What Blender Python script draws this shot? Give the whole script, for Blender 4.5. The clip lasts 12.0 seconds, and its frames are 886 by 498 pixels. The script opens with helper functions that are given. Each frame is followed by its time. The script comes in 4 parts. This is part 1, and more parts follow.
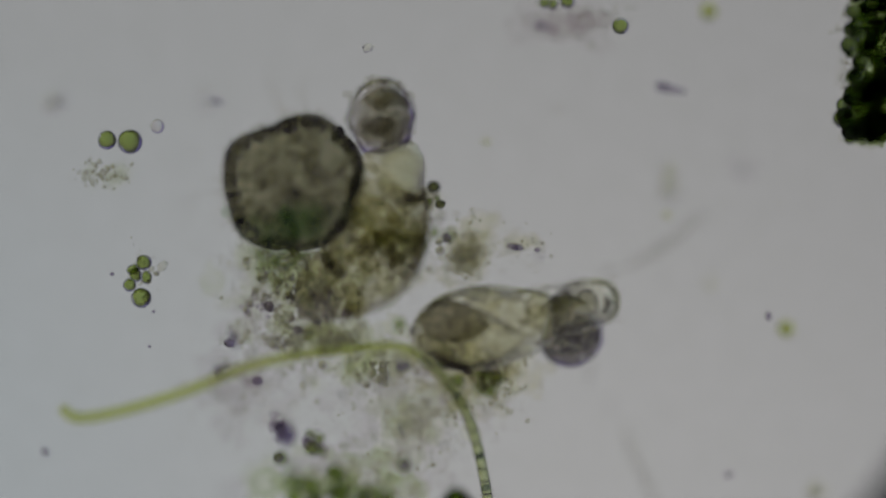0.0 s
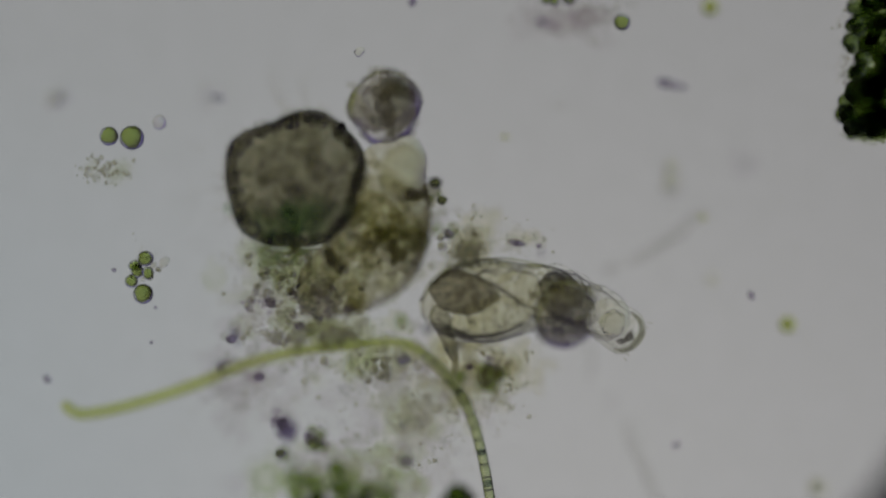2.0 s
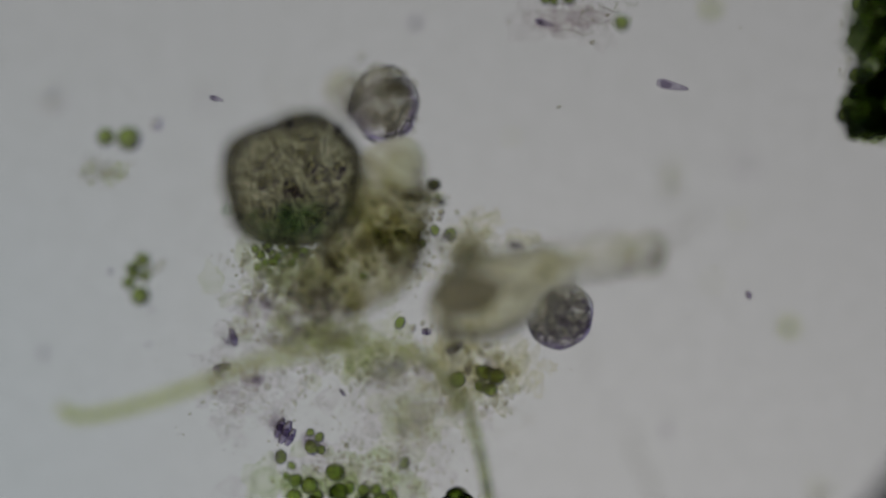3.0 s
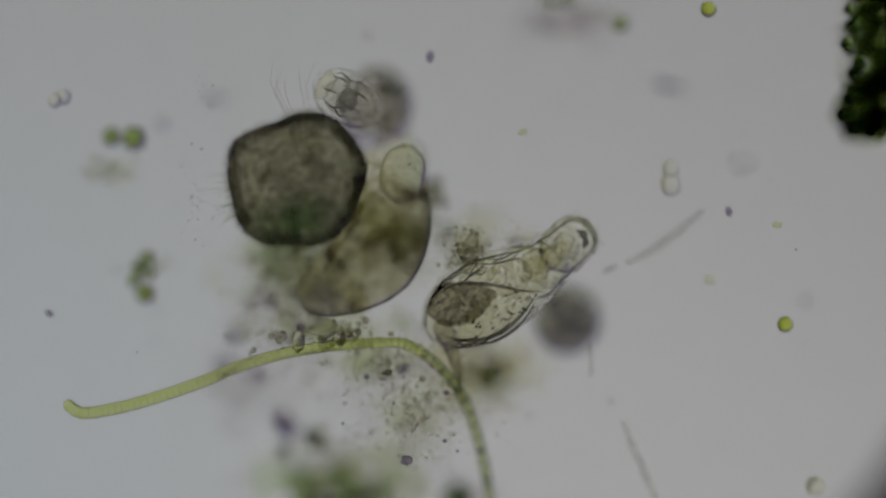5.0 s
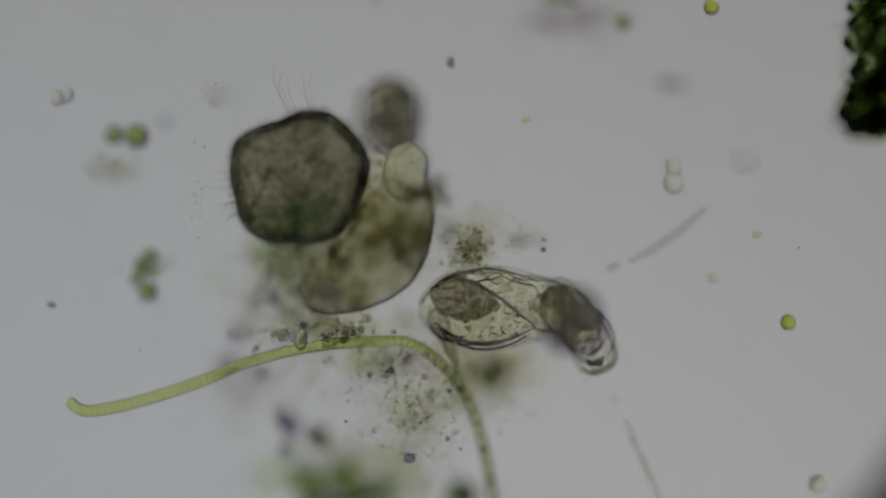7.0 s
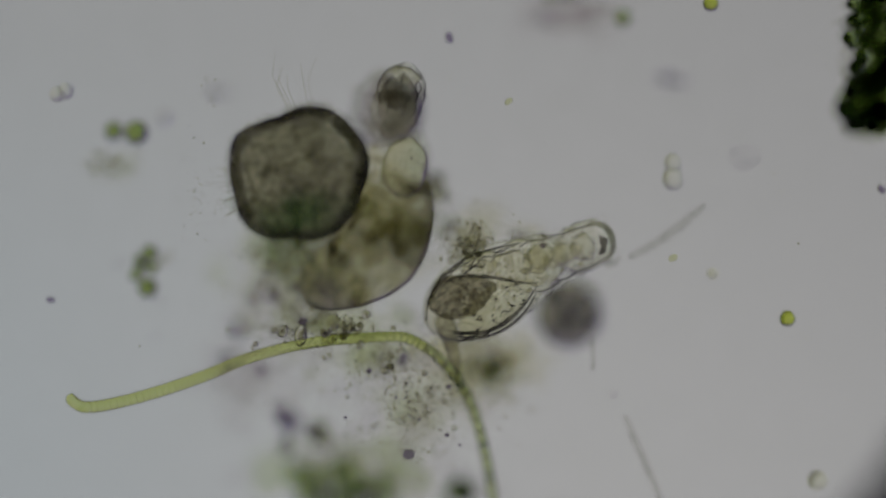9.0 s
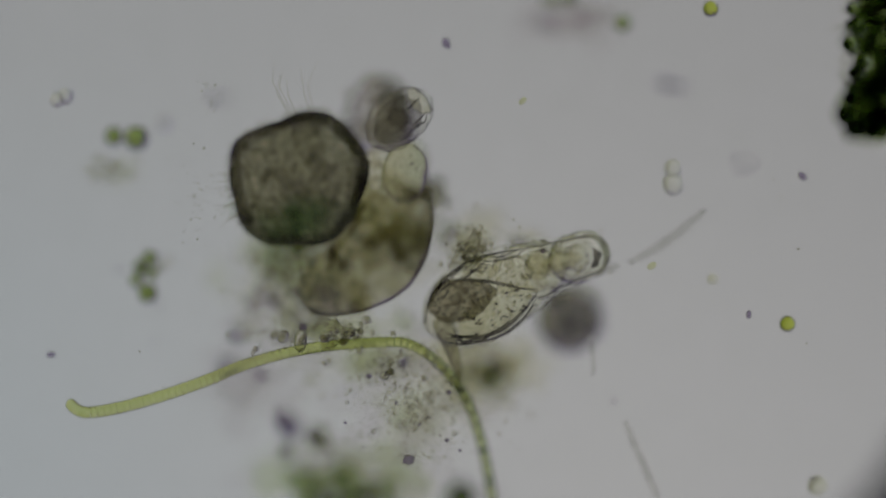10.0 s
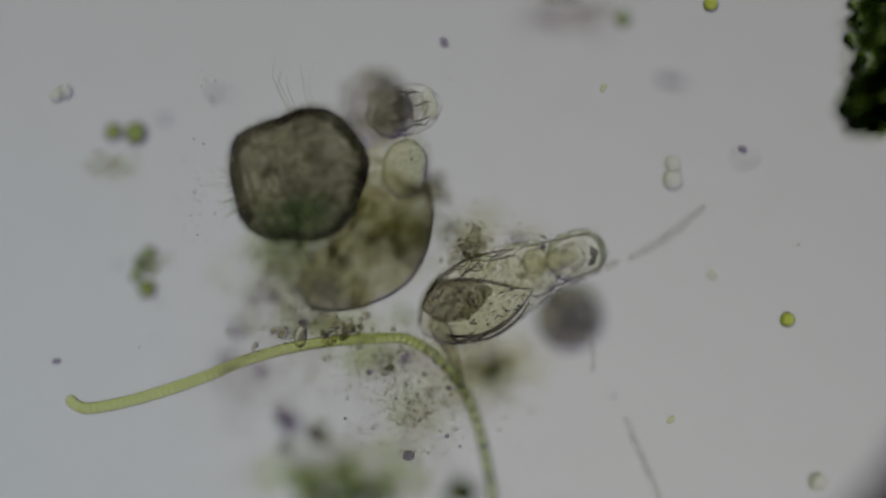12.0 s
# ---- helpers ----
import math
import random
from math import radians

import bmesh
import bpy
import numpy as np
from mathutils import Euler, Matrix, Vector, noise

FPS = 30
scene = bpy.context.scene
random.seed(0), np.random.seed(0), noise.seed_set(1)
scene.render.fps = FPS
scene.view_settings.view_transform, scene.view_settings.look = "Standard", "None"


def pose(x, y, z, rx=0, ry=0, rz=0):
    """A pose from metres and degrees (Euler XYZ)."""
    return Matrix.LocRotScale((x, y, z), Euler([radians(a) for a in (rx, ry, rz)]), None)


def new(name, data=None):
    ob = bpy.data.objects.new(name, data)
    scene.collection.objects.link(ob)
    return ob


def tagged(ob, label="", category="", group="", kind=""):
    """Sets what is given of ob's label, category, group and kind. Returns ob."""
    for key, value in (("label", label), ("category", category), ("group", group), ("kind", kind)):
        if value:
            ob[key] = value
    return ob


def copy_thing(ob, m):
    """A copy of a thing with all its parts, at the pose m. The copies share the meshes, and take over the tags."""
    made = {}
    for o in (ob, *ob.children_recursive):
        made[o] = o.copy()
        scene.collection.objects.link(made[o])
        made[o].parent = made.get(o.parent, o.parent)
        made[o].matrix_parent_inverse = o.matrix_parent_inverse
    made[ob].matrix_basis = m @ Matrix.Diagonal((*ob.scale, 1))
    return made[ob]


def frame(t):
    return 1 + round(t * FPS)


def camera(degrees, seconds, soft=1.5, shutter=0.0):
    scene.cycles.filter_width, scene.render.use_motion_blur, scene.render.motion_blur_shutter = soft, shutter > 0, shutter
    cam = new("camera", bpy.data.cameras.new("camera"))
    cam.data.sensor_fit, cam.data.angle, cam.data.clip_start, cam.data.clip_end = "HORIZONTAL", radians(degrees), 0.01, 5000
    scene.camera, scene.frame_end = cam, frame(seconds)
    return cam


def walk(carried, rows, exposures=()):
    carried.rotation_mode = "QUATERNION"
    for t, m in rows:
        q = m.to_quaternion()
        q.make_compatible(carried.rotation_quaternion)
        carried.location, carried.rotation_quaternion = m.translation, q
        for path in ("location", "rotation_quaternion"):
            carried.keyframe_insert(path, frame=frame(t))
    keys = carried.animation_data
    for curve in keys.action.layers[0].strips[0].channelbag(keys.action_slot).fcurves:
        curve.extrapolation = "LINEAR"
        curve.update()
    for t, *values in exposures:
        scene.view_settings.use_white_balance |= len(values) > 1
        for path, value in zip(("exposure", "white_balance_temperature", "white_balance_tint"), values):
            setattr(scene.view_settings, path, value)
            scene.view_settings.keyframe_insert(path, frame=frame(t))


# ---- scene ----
# A film of pond water on a glass slide, in brightfield light from below.
# Everything is enlarged about 2000 times: one metre here is half a millimetre there.
LENS = 6.0                                   # degrees; a microscope sees almost without perspective
D0 = 0.784 / math.tan(radians(LENS / 2))     # from the lens to the plane in focus
# seconds, drift of the slide across the field (mm to the right, mm down), height of the plane in focus (m)
STAGE = [(0.0, 0, 0, .130), (0.5, 2, -5, .138), (1.0, 4, -10, .140), (1.5, 4, -9.5, .140), (2.0, 3, -7, .140),
         (2.5, 2, -8.5, .134), (2.7, 2, -8, .112), (2.8, 1.5, -7, .090), (2.9, 1, -5, .060), (3.0, 1, -4, .045), (3.2, 1, -4, .042),
         (3.7, 1, -5, .060), (4.2, 2, -8, .170), (4.6, 3, -12, .235), (4.8, 3, -12, .240), (5.0, 3, -6.5, .240), (5.5, 6, -10, .240),
         (6.0, 7, -10, .240), (6.5, 7, -8.5, .240), (7.0, 8, -10, .240), (7.5, 8, -11, .240), (8.0, 7.5, -13, .240), (8.5, 7, -16, .240), (9.0, 7, -17, .240),
         (9.5, 6, -11, .240), (10.0, 7, -7.5, .240), (10.5, 6, -9, .240), (11.0, 7, -12.5, .240), (11.5, 8, -16, .240), (12.0, 7, -15, .240)]
UP, MID, LOW = 5.5, 1.5, 3.0                 # moments at which the upper, middle and lower plane are in focus


def stage(t):
    """Drift and focus at t seconds."""
    ts = [r[0] for r in STAGE]
    return [float(np.interp(t, ts, [r[k] for r in STAGE])) for k in (1, 2, 3)]


def at(u, v, z, t=UP):
    """The place at height z that lies u mm right of and v mm below the field's upper left corner at t seconds."""
    du, dv, f = stage(t)
    s = (f + D0 - z) / D0 / 1000
    return Vector(((u - 784) * s - du / 1000, (441 - v) * s + dv / 1000, z))


cam = camera(LENS, 12.0, soft=2.3)
walk(cam, [(t, pose(-du / 1000, dv / 1000, f + D0)) for t, du, dv, f in STAGE])
cam.data.dof.use_dof = True
cam.data.dof.focus_distance = D0
cam.data.dof.aperture_fstop = cam.data.lens / 1000 / (2 * 0.112 * D0)
scene.cycles.max_bounces = scene.cycles.transmission_bounces = scene.cycles.transparent_max_bounces = 96

# ---- light: the lamp below the slide, and an added violet glow all round ----
# made-up surround: edges refracted past the lamp turn purplish instead of black
world = bpy.data.worlds.new("violet_surround")
scene.world = world
world.use_nodes = True
world.node_tree.nodes["Background"].inputs["Color"].default_value = (.52, .45, .95, 1)
world.node_tree.nodes["Background"].inputs["Strength"].default_value = .11


# ---- materials ----
def nodes_of(name):
    m = bpy.data.materials.new(name)
    m.use_nodes = True
    nt = m.node_tree
    nt.nodes.clear()
    return m, nt


def node(nt, kind, **values):
    n = nt.nodes.new(kind)
    for key, value in values.items():
        n.inputs[key.replace("_", " ")].default_value = value
    return n


def mix_color(nt, fac, a, b):
    n = nt.nodes.new("ShaderNodeMix")
    n.data_type = "RGBA"
    for socket, value in ((n.inputs[0], fac), (n.inputs[6], a), (n.inputs[7], b)):
        if isinstance(value, (tuple, float)):
            socket.default_value = value if isinstance(value, float) else (*value, 1)
        else:
            nt.links.new(value, socket)
    return n.outputs[2]


def ramp(nt, source, lo, hi):
    n = nt.nodes.new("ShaderNodeMapRange")
    n.inputs[1].default_value, n.inputs[2].default_value = lo, hi
    nt.links.new(source, n.inputs[0])
    return n.outputs[0]


def tissue(name, clear, dense, ior=1.08, grain=90.0, blotch=18.0, lo=.42, hi=.62, bump=.25, depth=.004, island=0.0, dots=None):
    """Wet living matter: light goes through it and is bent and coloured; clear and dense are the tints of its thin and thick places."""
    m, nt = nodes_of(name)
    co = nt.nodes.new("ShaderNodeTexCoord")
    big = node(nt, "ShaderNodeTexNoise", Scale=blotch, Detail=3.0, Roughness=.6)
    fine = node(nt, "ShaderNodeTexNoise", Scale=grain, Detail=3.0, Roughness=.65)
    for n in (big, fine):
        nt.links.new(co.outputs["Object"], n.inputs["Vector"])
    both = nt.nodes.new("ShaderNodeMath")
    both.operation = "ADD"
    half = nt.nodes.new("ShaderNodeMath")
    half.operation = "MULTIPLY"
    half.inputs[1].default_value = .5
    nt.links.new(big.outputs["Fac"], both.inputs[0])
    nt.links.new(fine.outputs["Fac"], both.inputs[1])
    nt.links.new(both.outputs[0], half.inputs[0])
    color = mix_color(nt, ramp(nt, half.outputs[0], lo, hi), clear, dense)
    if island:
        geo = nt.nodes.new("ShaderNodeNewGeometry")
        info = nt.nodes.new("ShaderNodeObjectInfo")
        add = nt.nodes.new("ShaderNodeMath")
        add.operation = "ADD"
        wrap = nt.nodes.new("ShaderNodeMath")
        wrap.operation = "FRACT"
        nt.links.new(geo.outputs["Random Per Island"], add.inputs[0])
        nt.links.new(info.outputs["Random"], add.inputs[1])
        nt.links.new(add.outputs[0], wrap.inputs[0])
        color = mix_color(nt, ramp(nt, wrap.outputs[0], 0, 1 / island), color, tuple(c ** .35 for c in clear))
    if dots:
        cells = node(nt, "ShaderNodeTexVoronoi", Scale=dots[0])
        nt.links.new(co.outputs["Object"], cells.inputs["Vector"])
        color = mix_color(nt, ramp(nt, cells.outputs["Distance"], dots[1], dots[1] * .6), color, dots[2])
    relief = node(nt, "ShaderNodeBump", Strength=bump, Distance=depth)
    nt.links.new(fine.outputs["Fac"], relief.inputs["Height"])
    glass = node(nt, "ShaderNodeBsdfGlass", IOR=ior, Roughness=0.0)
    nt.links.new(color, glass.inputs["Color"])
    nt.links.new(relief.outputs[0], glass.inputs["Normal"])
    out = nt.nodes.new("ShaderNodeOutputMaterial")
    nt.links.new(glass.outputs[0], out.inputs["Surface"])
    return m


def film_material(name, clear, dense, scale, lo=.45, hi=.65):
    """Thin stained matter that only dims the light."""
    m, nt = nodes_of(name)
    co = nt.nodes.new("ShaderNodeTexCoord")
    n = node(nt, "ShaderNodeTexNoise", Scale=scale, Detail=4.0, Roughness=.65)
    nt.links.new(co.outputs["Object"], n.inputs["Vector"])
    color = mix_color(nt, ramp(nt, n.outputs["Fac"], lo, hi), clear, dense)
    veil = nt.nodes.new("ShaderNodeBsdfTransparent")
    nt.links.new(color, veil.inputs["Color"])
    out = nt.nodes.new("ShaderNodeOutputMaterial")
    nt.links.new(veil.outputs[0], out.inputs["Surface"])
    return m


def plate_glass():
    m, nt = nodes_of("plate_glass")
    veil = node(nt, "ShaderNodeBsdfTransparent", Color=(.995, .998, .996, 1))
    gloss = node(nt, "ShaderNodeBsdfGlossy", Roughness=.02)
    mix = node(nt, "ShaderNodeMixShader", Fac=.02)
    out = nt.nodes.new("ShaderNodeOutputMaterial")
    nt.links.new(veil.outputs[0], mix.inputs[1])
    nt.links.new(gloss.outputs[0], mix.inputs[2])
    nt.links.new(mix.outputs[0], out.inputs["Surface"])
    return m


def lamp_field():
    """The lit field: grey-white, uneven as the lamp's image is, with an added coloured ring, out of view, that tints
    refracted edges.
    """
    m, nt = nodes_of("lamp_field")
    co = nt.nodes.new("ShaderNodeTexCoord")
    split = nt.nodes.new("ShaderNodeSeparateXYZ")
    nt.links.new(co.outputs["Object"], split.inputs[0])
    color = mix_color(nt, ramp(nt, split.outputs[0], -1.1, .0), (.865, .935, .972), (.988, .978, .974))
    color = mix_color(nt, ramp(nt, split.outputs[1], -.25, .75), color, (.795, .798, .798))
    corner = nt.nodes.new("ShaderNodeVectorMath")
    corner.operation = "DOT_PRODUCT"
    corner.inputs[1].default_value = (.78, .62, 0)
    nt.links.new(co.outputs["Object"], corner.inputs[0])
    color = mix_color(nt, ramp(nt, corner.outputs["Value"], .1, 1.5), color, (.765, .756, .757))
    # made-up glow beyond the visible field: yellow-green one side, violet the other, colours bent edges
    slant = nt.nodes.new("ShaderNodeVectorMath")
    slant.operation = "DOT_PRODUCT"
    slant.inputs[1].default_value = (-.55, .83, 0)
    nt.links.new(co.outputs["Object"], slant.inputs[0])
    tint_ring = mix_color(nt, ramp(nt, slant.outputs["Value"], -1.2, 1.2), (.56, .60, .25), (.36, .29, .66))
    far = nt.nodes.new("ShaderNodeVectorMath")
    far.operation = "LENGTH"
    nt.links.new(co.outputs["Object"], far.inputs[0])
    color = mix_color(nt, ramp(nt, far.outputs["Value"], 1.82, 2.05), color, tint_ring)
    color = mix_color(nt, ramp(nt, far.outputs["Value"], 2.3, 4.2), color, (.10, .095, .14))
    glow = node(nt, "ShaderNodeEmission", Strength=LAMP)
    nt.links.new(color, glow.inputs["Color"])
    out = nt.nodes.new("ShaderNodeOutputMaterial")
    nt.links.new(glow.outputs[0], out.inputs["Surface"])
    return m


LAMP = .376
# the dots paint in bright specks of light that crust grains would focus
M_BALL = tissue("cyst_wall", (.82, .812, .745), (.70, .692, .625), ior=1.04, grain=120, blotch=60, lo=.44, hi=.56, bump=.1, depth=.003, dots=(120, .37, (.985, .98, .94)))
M_GREEN_CORE = film_material("green_core", (.93, .955, .92), (.86, .905, .85), 60)
M_HAIR = film_material("bristle", (.86, .85, .78), (.76, .75, .68), 60)
M_SAC = tissue("sac_wall", (.91, .903, .83), (.84, .83, .75), ior=1.065, grain=60, blotch=14, bump=.12)
M_BROWN = tissue("brown_organ", (.93, .92, .86), (.72, .71, .63), ior=1.012, grain=80, blotch=30, lo=.40, hi=.58, bump=.5, depth=.005)
M_PALE = tissue("pale_vesicle", (.985, .985, .92), (.895, .90, .80), ior=1.06, grain=170, blotch=70, lo=.46, hi=.58, bump=.4)
M_SKIN = tissue("lorica", (.98, .98, .952), (.925, .924, .872), ior=1.042, grain=55, blotch=12, bump=.8, depth=.006)
M_ORGAN = tissue("clear_organ", (.98, .978, .93), (.92, .914, .835), ior=1.024, grain=70, blotch=18, bump=.8, depth=.010)
M_GUT = tissue("stomach", (.75, .73, .66), (.51, .49, .43), ior=1.02, grain=140, blotch=40, lo=.42, hi=.57, bump=1.0, depth=.007)
M_DARK = tissue("dark_organ", (.60, .585, .56), (.38, .37, .37), ior=1.05, grain=90, blotch=30)
M_EGG = tissue("egg_shell", (.965, .96, .955), (.90, .892, .905), ior=1.11, grain=75, blotch=35, bump=.1, depth=.004)
M_BODY_TWO = tissue("wrinkled_skin", (.982, .979, .974), (.93, .922, .93), ior=1.04, grain=40, blotch=20, bump=.2, depth=.006)
M_FILAMENT = tissue("filament_cell", (.92, .945, .68), (.82, .87, .52), ior=1.09, grain=110, blotch=40, bump=.2, depth=.002)
M_FILAMENT_OLD = tissue("old_filament_cell", (.86, .89, .70), (.72, .77, .56), ior=1.17, grain=110, blotch=40, bump=.2, depth=.002)
M_CELL = tissue("cell_wall", (.87, .88, .92), (.74, .76, .84), ior=1.12, grain=60, blotch=30, bump=.05)
M_CHLORO = tissue("chloroplast", (.88, .94, .50), (.66, .76, .39), ior=1.03, grain=120, blotch=60, lo=.44, hi=.58, bump=.3)
M_DEEP = tissue("packed_green", (.76, .83, .52), (.55, .64, .34), ior=1.04, grain=100, blotch=50, bump=.3)
M_YELLOW = tissue("yellow_dot", (.93, .96, .52), (.82, .90, .34), ior=1.04, grain=60, blotch=30)
M_DIATOM = tissue("silica_shell", (.80, .77, .86), (.58, .545, .66), ior=1.25, grain=90, blotch=40)
M_PURPLE = tissue("dark_grain", (.76, .72, .80), (.55, .50, .61), ior=1.10, grain=90, blotch=40)
M_CLEAR = tissue("clear_droplet", (.99, .99, .955), (.96, .962, .91), ior=1.10, grain=40, blotch=20, bump=.05)
M_DETRITUS = tissue("detritus", (.885, .877, .79), (.69, .685, .595), ior=1.035, grain=70, blotch=25, island=1.0)
M_PALE_CRUMB = tissue("pale_crumb", (.955, .948, .915), (.84, .83, .79), ior=1.05, grain=70, blotch=25, island=1.0)
M_FLOC = film_material("floc", (.99, .988, .966), (.945, .943, .90), 40)
M_FAINT = film_material("faint_thread", (.925, .925, .91), (.79, .79, .775), 70)
M_GREEN_FLOC = film_material("green_floc", (.982, .985, .958), (.935, .946, .89), 40)
M_MOSS = film_material("green_slime", (.972, .981, .945), (.915, .936, .865), 40)
M_GREY_FLOC = film_material("grey_floc", (.99, .987, .987), (.95, .942, .945), 40)
M_GLASS = plate_glass()


def black_metal():
    m, nt = nodes_of("black_metal")
    co = nt.nodes.new("ShaderNodeTexCoord")
    n = node(nt, "ShaderNodeTexNoise", Scale=40.0, Detail=3.0)
    nt.links.new(co.outputs["Object"], n.inputs["Vector"])
    b = node(nt, "ShaderNodeBsdfPrincipled", Roughness=.5, Metallic=.3)
    nt.links.new(mix_color(nt, n.outputs["Fac"], (.02, .02, .022), (.04, .04, .042)), b.inputs["Base Color"])
    out = nt.nodes.new("ShaderNodeOutputMaterial")
    nt.links.new(b.outputs[0], out.inputs["Surface"])
    return m


M_BLACK = black_metal()
M_COLLAR = tissue("collar_skin", (.994, .994, .987), (.975, .973, .955), ior=1.013, grain=60, blotch=16, bump=1.0, depth=.010)
M_YOLK = tissue("yolk_grain", (.96, .955, .88), (.85, .84, .74), ior=1.06, grain=60, blotch=30, island=1.0)
M_INNER = tissue("inner_skin", (.99, .988, .965), (.95, .945, .90), ior=1.022, grain=55, blotch=14, bump=.8, depth=.007)
M_CHAMBER = tissue("mouth_chamber", (.99, .988, .965), (.95, .946, .90), ior=1.065, grain=70, blotch=18, bump=.3, depth=.005)
M_SPECK = tissue("green_speck", (.95, .955, .82), (.88, .90, .70), ior=1.05, grain=60, blotch=30)
M_DROP = tissue("pale_droplet", (.997, .997, .972), (.985, .986, .935), ior=1.035, grain=60, blotch=30)
M_NECK = tissue("neck_skin", (.993, .993, .987), (.972, .970, .952), ior=1.013, grain=60, blotch=16, bump=1.0, depth=.010)
M_HEAD = tissue("head_skin", (.987, .987, .968), (.95, .948, .91), ior=1.032, grain=55, blotch=12, bump=.6, depth=.006)
M_ORGANELLE = film_material("organelle", (.942, .938, .92), (.888, .883, .855), 60)
M_PALE_ORGANELLE = film_material("pale_organelle", (.962, .959, .925), (.905, .90, .85), 60)
M_CLUMP = film_material("packed_algae", (.80, .835, .69), (.62, .67, .51), 45)
M_RIM = film_material("rim_grain", (.78, .79, .77), (.58, .60, .58), 90)
M_JAWS = tissue("jaws", (.88, .87, .85), (.66, .65, .64), ior=1.01, grain=120, blotch=60, lo=.42, hi=.56)
M_LINING = tissue("head_lining", (.95, .947, .92), (.82, .815, .785), ior=1.010, grain=80, blotch=40, lo=.42, hi=.58, bump=.8, depth=.008)
M_WISP = film_material("wisp", (.80, .78, .83), (.58, .545, .64), 60)
M_SMUDGE = film_material("smudge", (.978, .975, .978), (.93, .924, .936), 30)
M_OVERLAY = film_material("clot", (.92, .905, .925), (.80, .775, .82), 60)
# tint of the sheet that puts faint unevenness into the lit background
M_MOTTLE = film_material("mottle_sheet", (1.0, .998, 1.0), (.955, .958, .95), 22, .35, .75)
M_SOFT = tissue("soft_gland", (.975, .972, .93), (.92, .912, .85), ior=1.03, grain=80, blotch=24, bump=.8, depth=.010)
M_FOOD = tissue("food_grain", (.80, .77, .70), (.62, .59, .53), ior=1.04, grain=90, blotch=40, island=1.2)
M_PLUG = tissue("node_plug", (.72, .75, .78), (.53, .57, .63), ior=1.02, grain=90, blotch=40)
M_SHELL = tissue("thin_shell", (.968, .964, .93), (.905, .898, .855), ior=1.16, grain=60, blotch=30, bump=.15)
M_LINE = film_material("muscle_band", (.62, .61, .60), (.47, .46, .47), 60)
M_BAND = film_material("crown_band", (.78, .78, .71), (.62, .62, .56), 80)
M_FOOT = tissue("foot_skin", (.84, .83, .77), (.64, .63, .56), ior=1.06, grain=50, blotch=20, bump=.3)
# here too the pale dots are focused light put into the colour
M_BALLCORE = tissue("cyst_core", (.83, .822, .75), (.755, .745, .67), ior=1.004, grain=150, blotch=75, lo=.43, hi=.56, bump=.05, depth=.003, dots=(105, .42, (.96, .955, .90)))
M_CRUST = tissue("crust_grain", (.985, .985, .98), (.86, .86, .85), ior=1.15, grain=90, blotch=40, island=1.3)
M_GRANULE = film_material("core_granule", (.962, .962, .945), (.88, .877, .845), 90)
M_BEAD = tissue("clear_bead", (.995, .993, .98), (.965, .96, .94), ior=1.055, grain=90, blotch=40)
M_BROWN_EGG = tissue("egg_yolk", (.915, .908, .87), (.775, .765, .73), ior=1.01, grain=130, blotch=70, lo=.44, hi=.56, bump=.4, depth=.006)
M_GLOBULE = tissue("yolk_globule", (.985, .985, .965), (.945, .94, .925), ior=1.065, grain=90, blotch=40)


# ---- mesh helpers ----
def part(name, bm, material, parent=None, label="", at_pose=None):
    """One bmesh as one mesh object, under a thing or on its own."""
    me = bpy.data.meshes.new(name)
    bm.normal_update()
    bm.to_mesh(me)
    bm.free()
    me.materials.append(material)
    for p in me.polygons:
        p.use_smooth = True
    ob = new(name, me)
    if at_pose is not None:
        ob.matrix_basis = at_pose
    if parent:
        ob.parent = parent
    if label:
        ob["label"] = label
    return ob


def again(ob, m, parent=None, scale=(1, 1, 1)):
    """The same mesh once more, as an object of its own."""
    o = new(ob.name.split(".")[0], ob.data)
    o.matrix_basis = m @ Matrix.Diagonal((*scale, 1))
    if parent:
        o.parent = parent
    return o


def thing(name, place, label, category, group="", angle=0):
    ob = new(name)
    ob.empty_display_size = .02
    ob.matrix_basis = pose(*place, 0, 0, angle)
    return tagged(ob, label, category, group)


def blob(rx, ry, rz, amp=.0, freq=2.0, seg=24, seed=0.0, fine=0.0):
    """A rounded body with an uneven surface."""
    bm = bmesh.new()
    bmesh.ops.create_icosphere(bm, subdivisions=5 if seg > 60 else 4 if seg > 30 else 3 if seg > 12 else 2, radius=1)
    off = Vector((seed * 3.7 + 1.3, seed * 1.9, seed * 5.1))
    for v in bm.verts:
        k = 1 + amp * noise.noise(v.co * freq + off)
        if fine:
            k += fine * noise.noise(v.co * freq * 6 + off)
        v.co = Vector((v.co.x * rx, v.co.y * ry, v.co.z * rz)) * k
    return bm


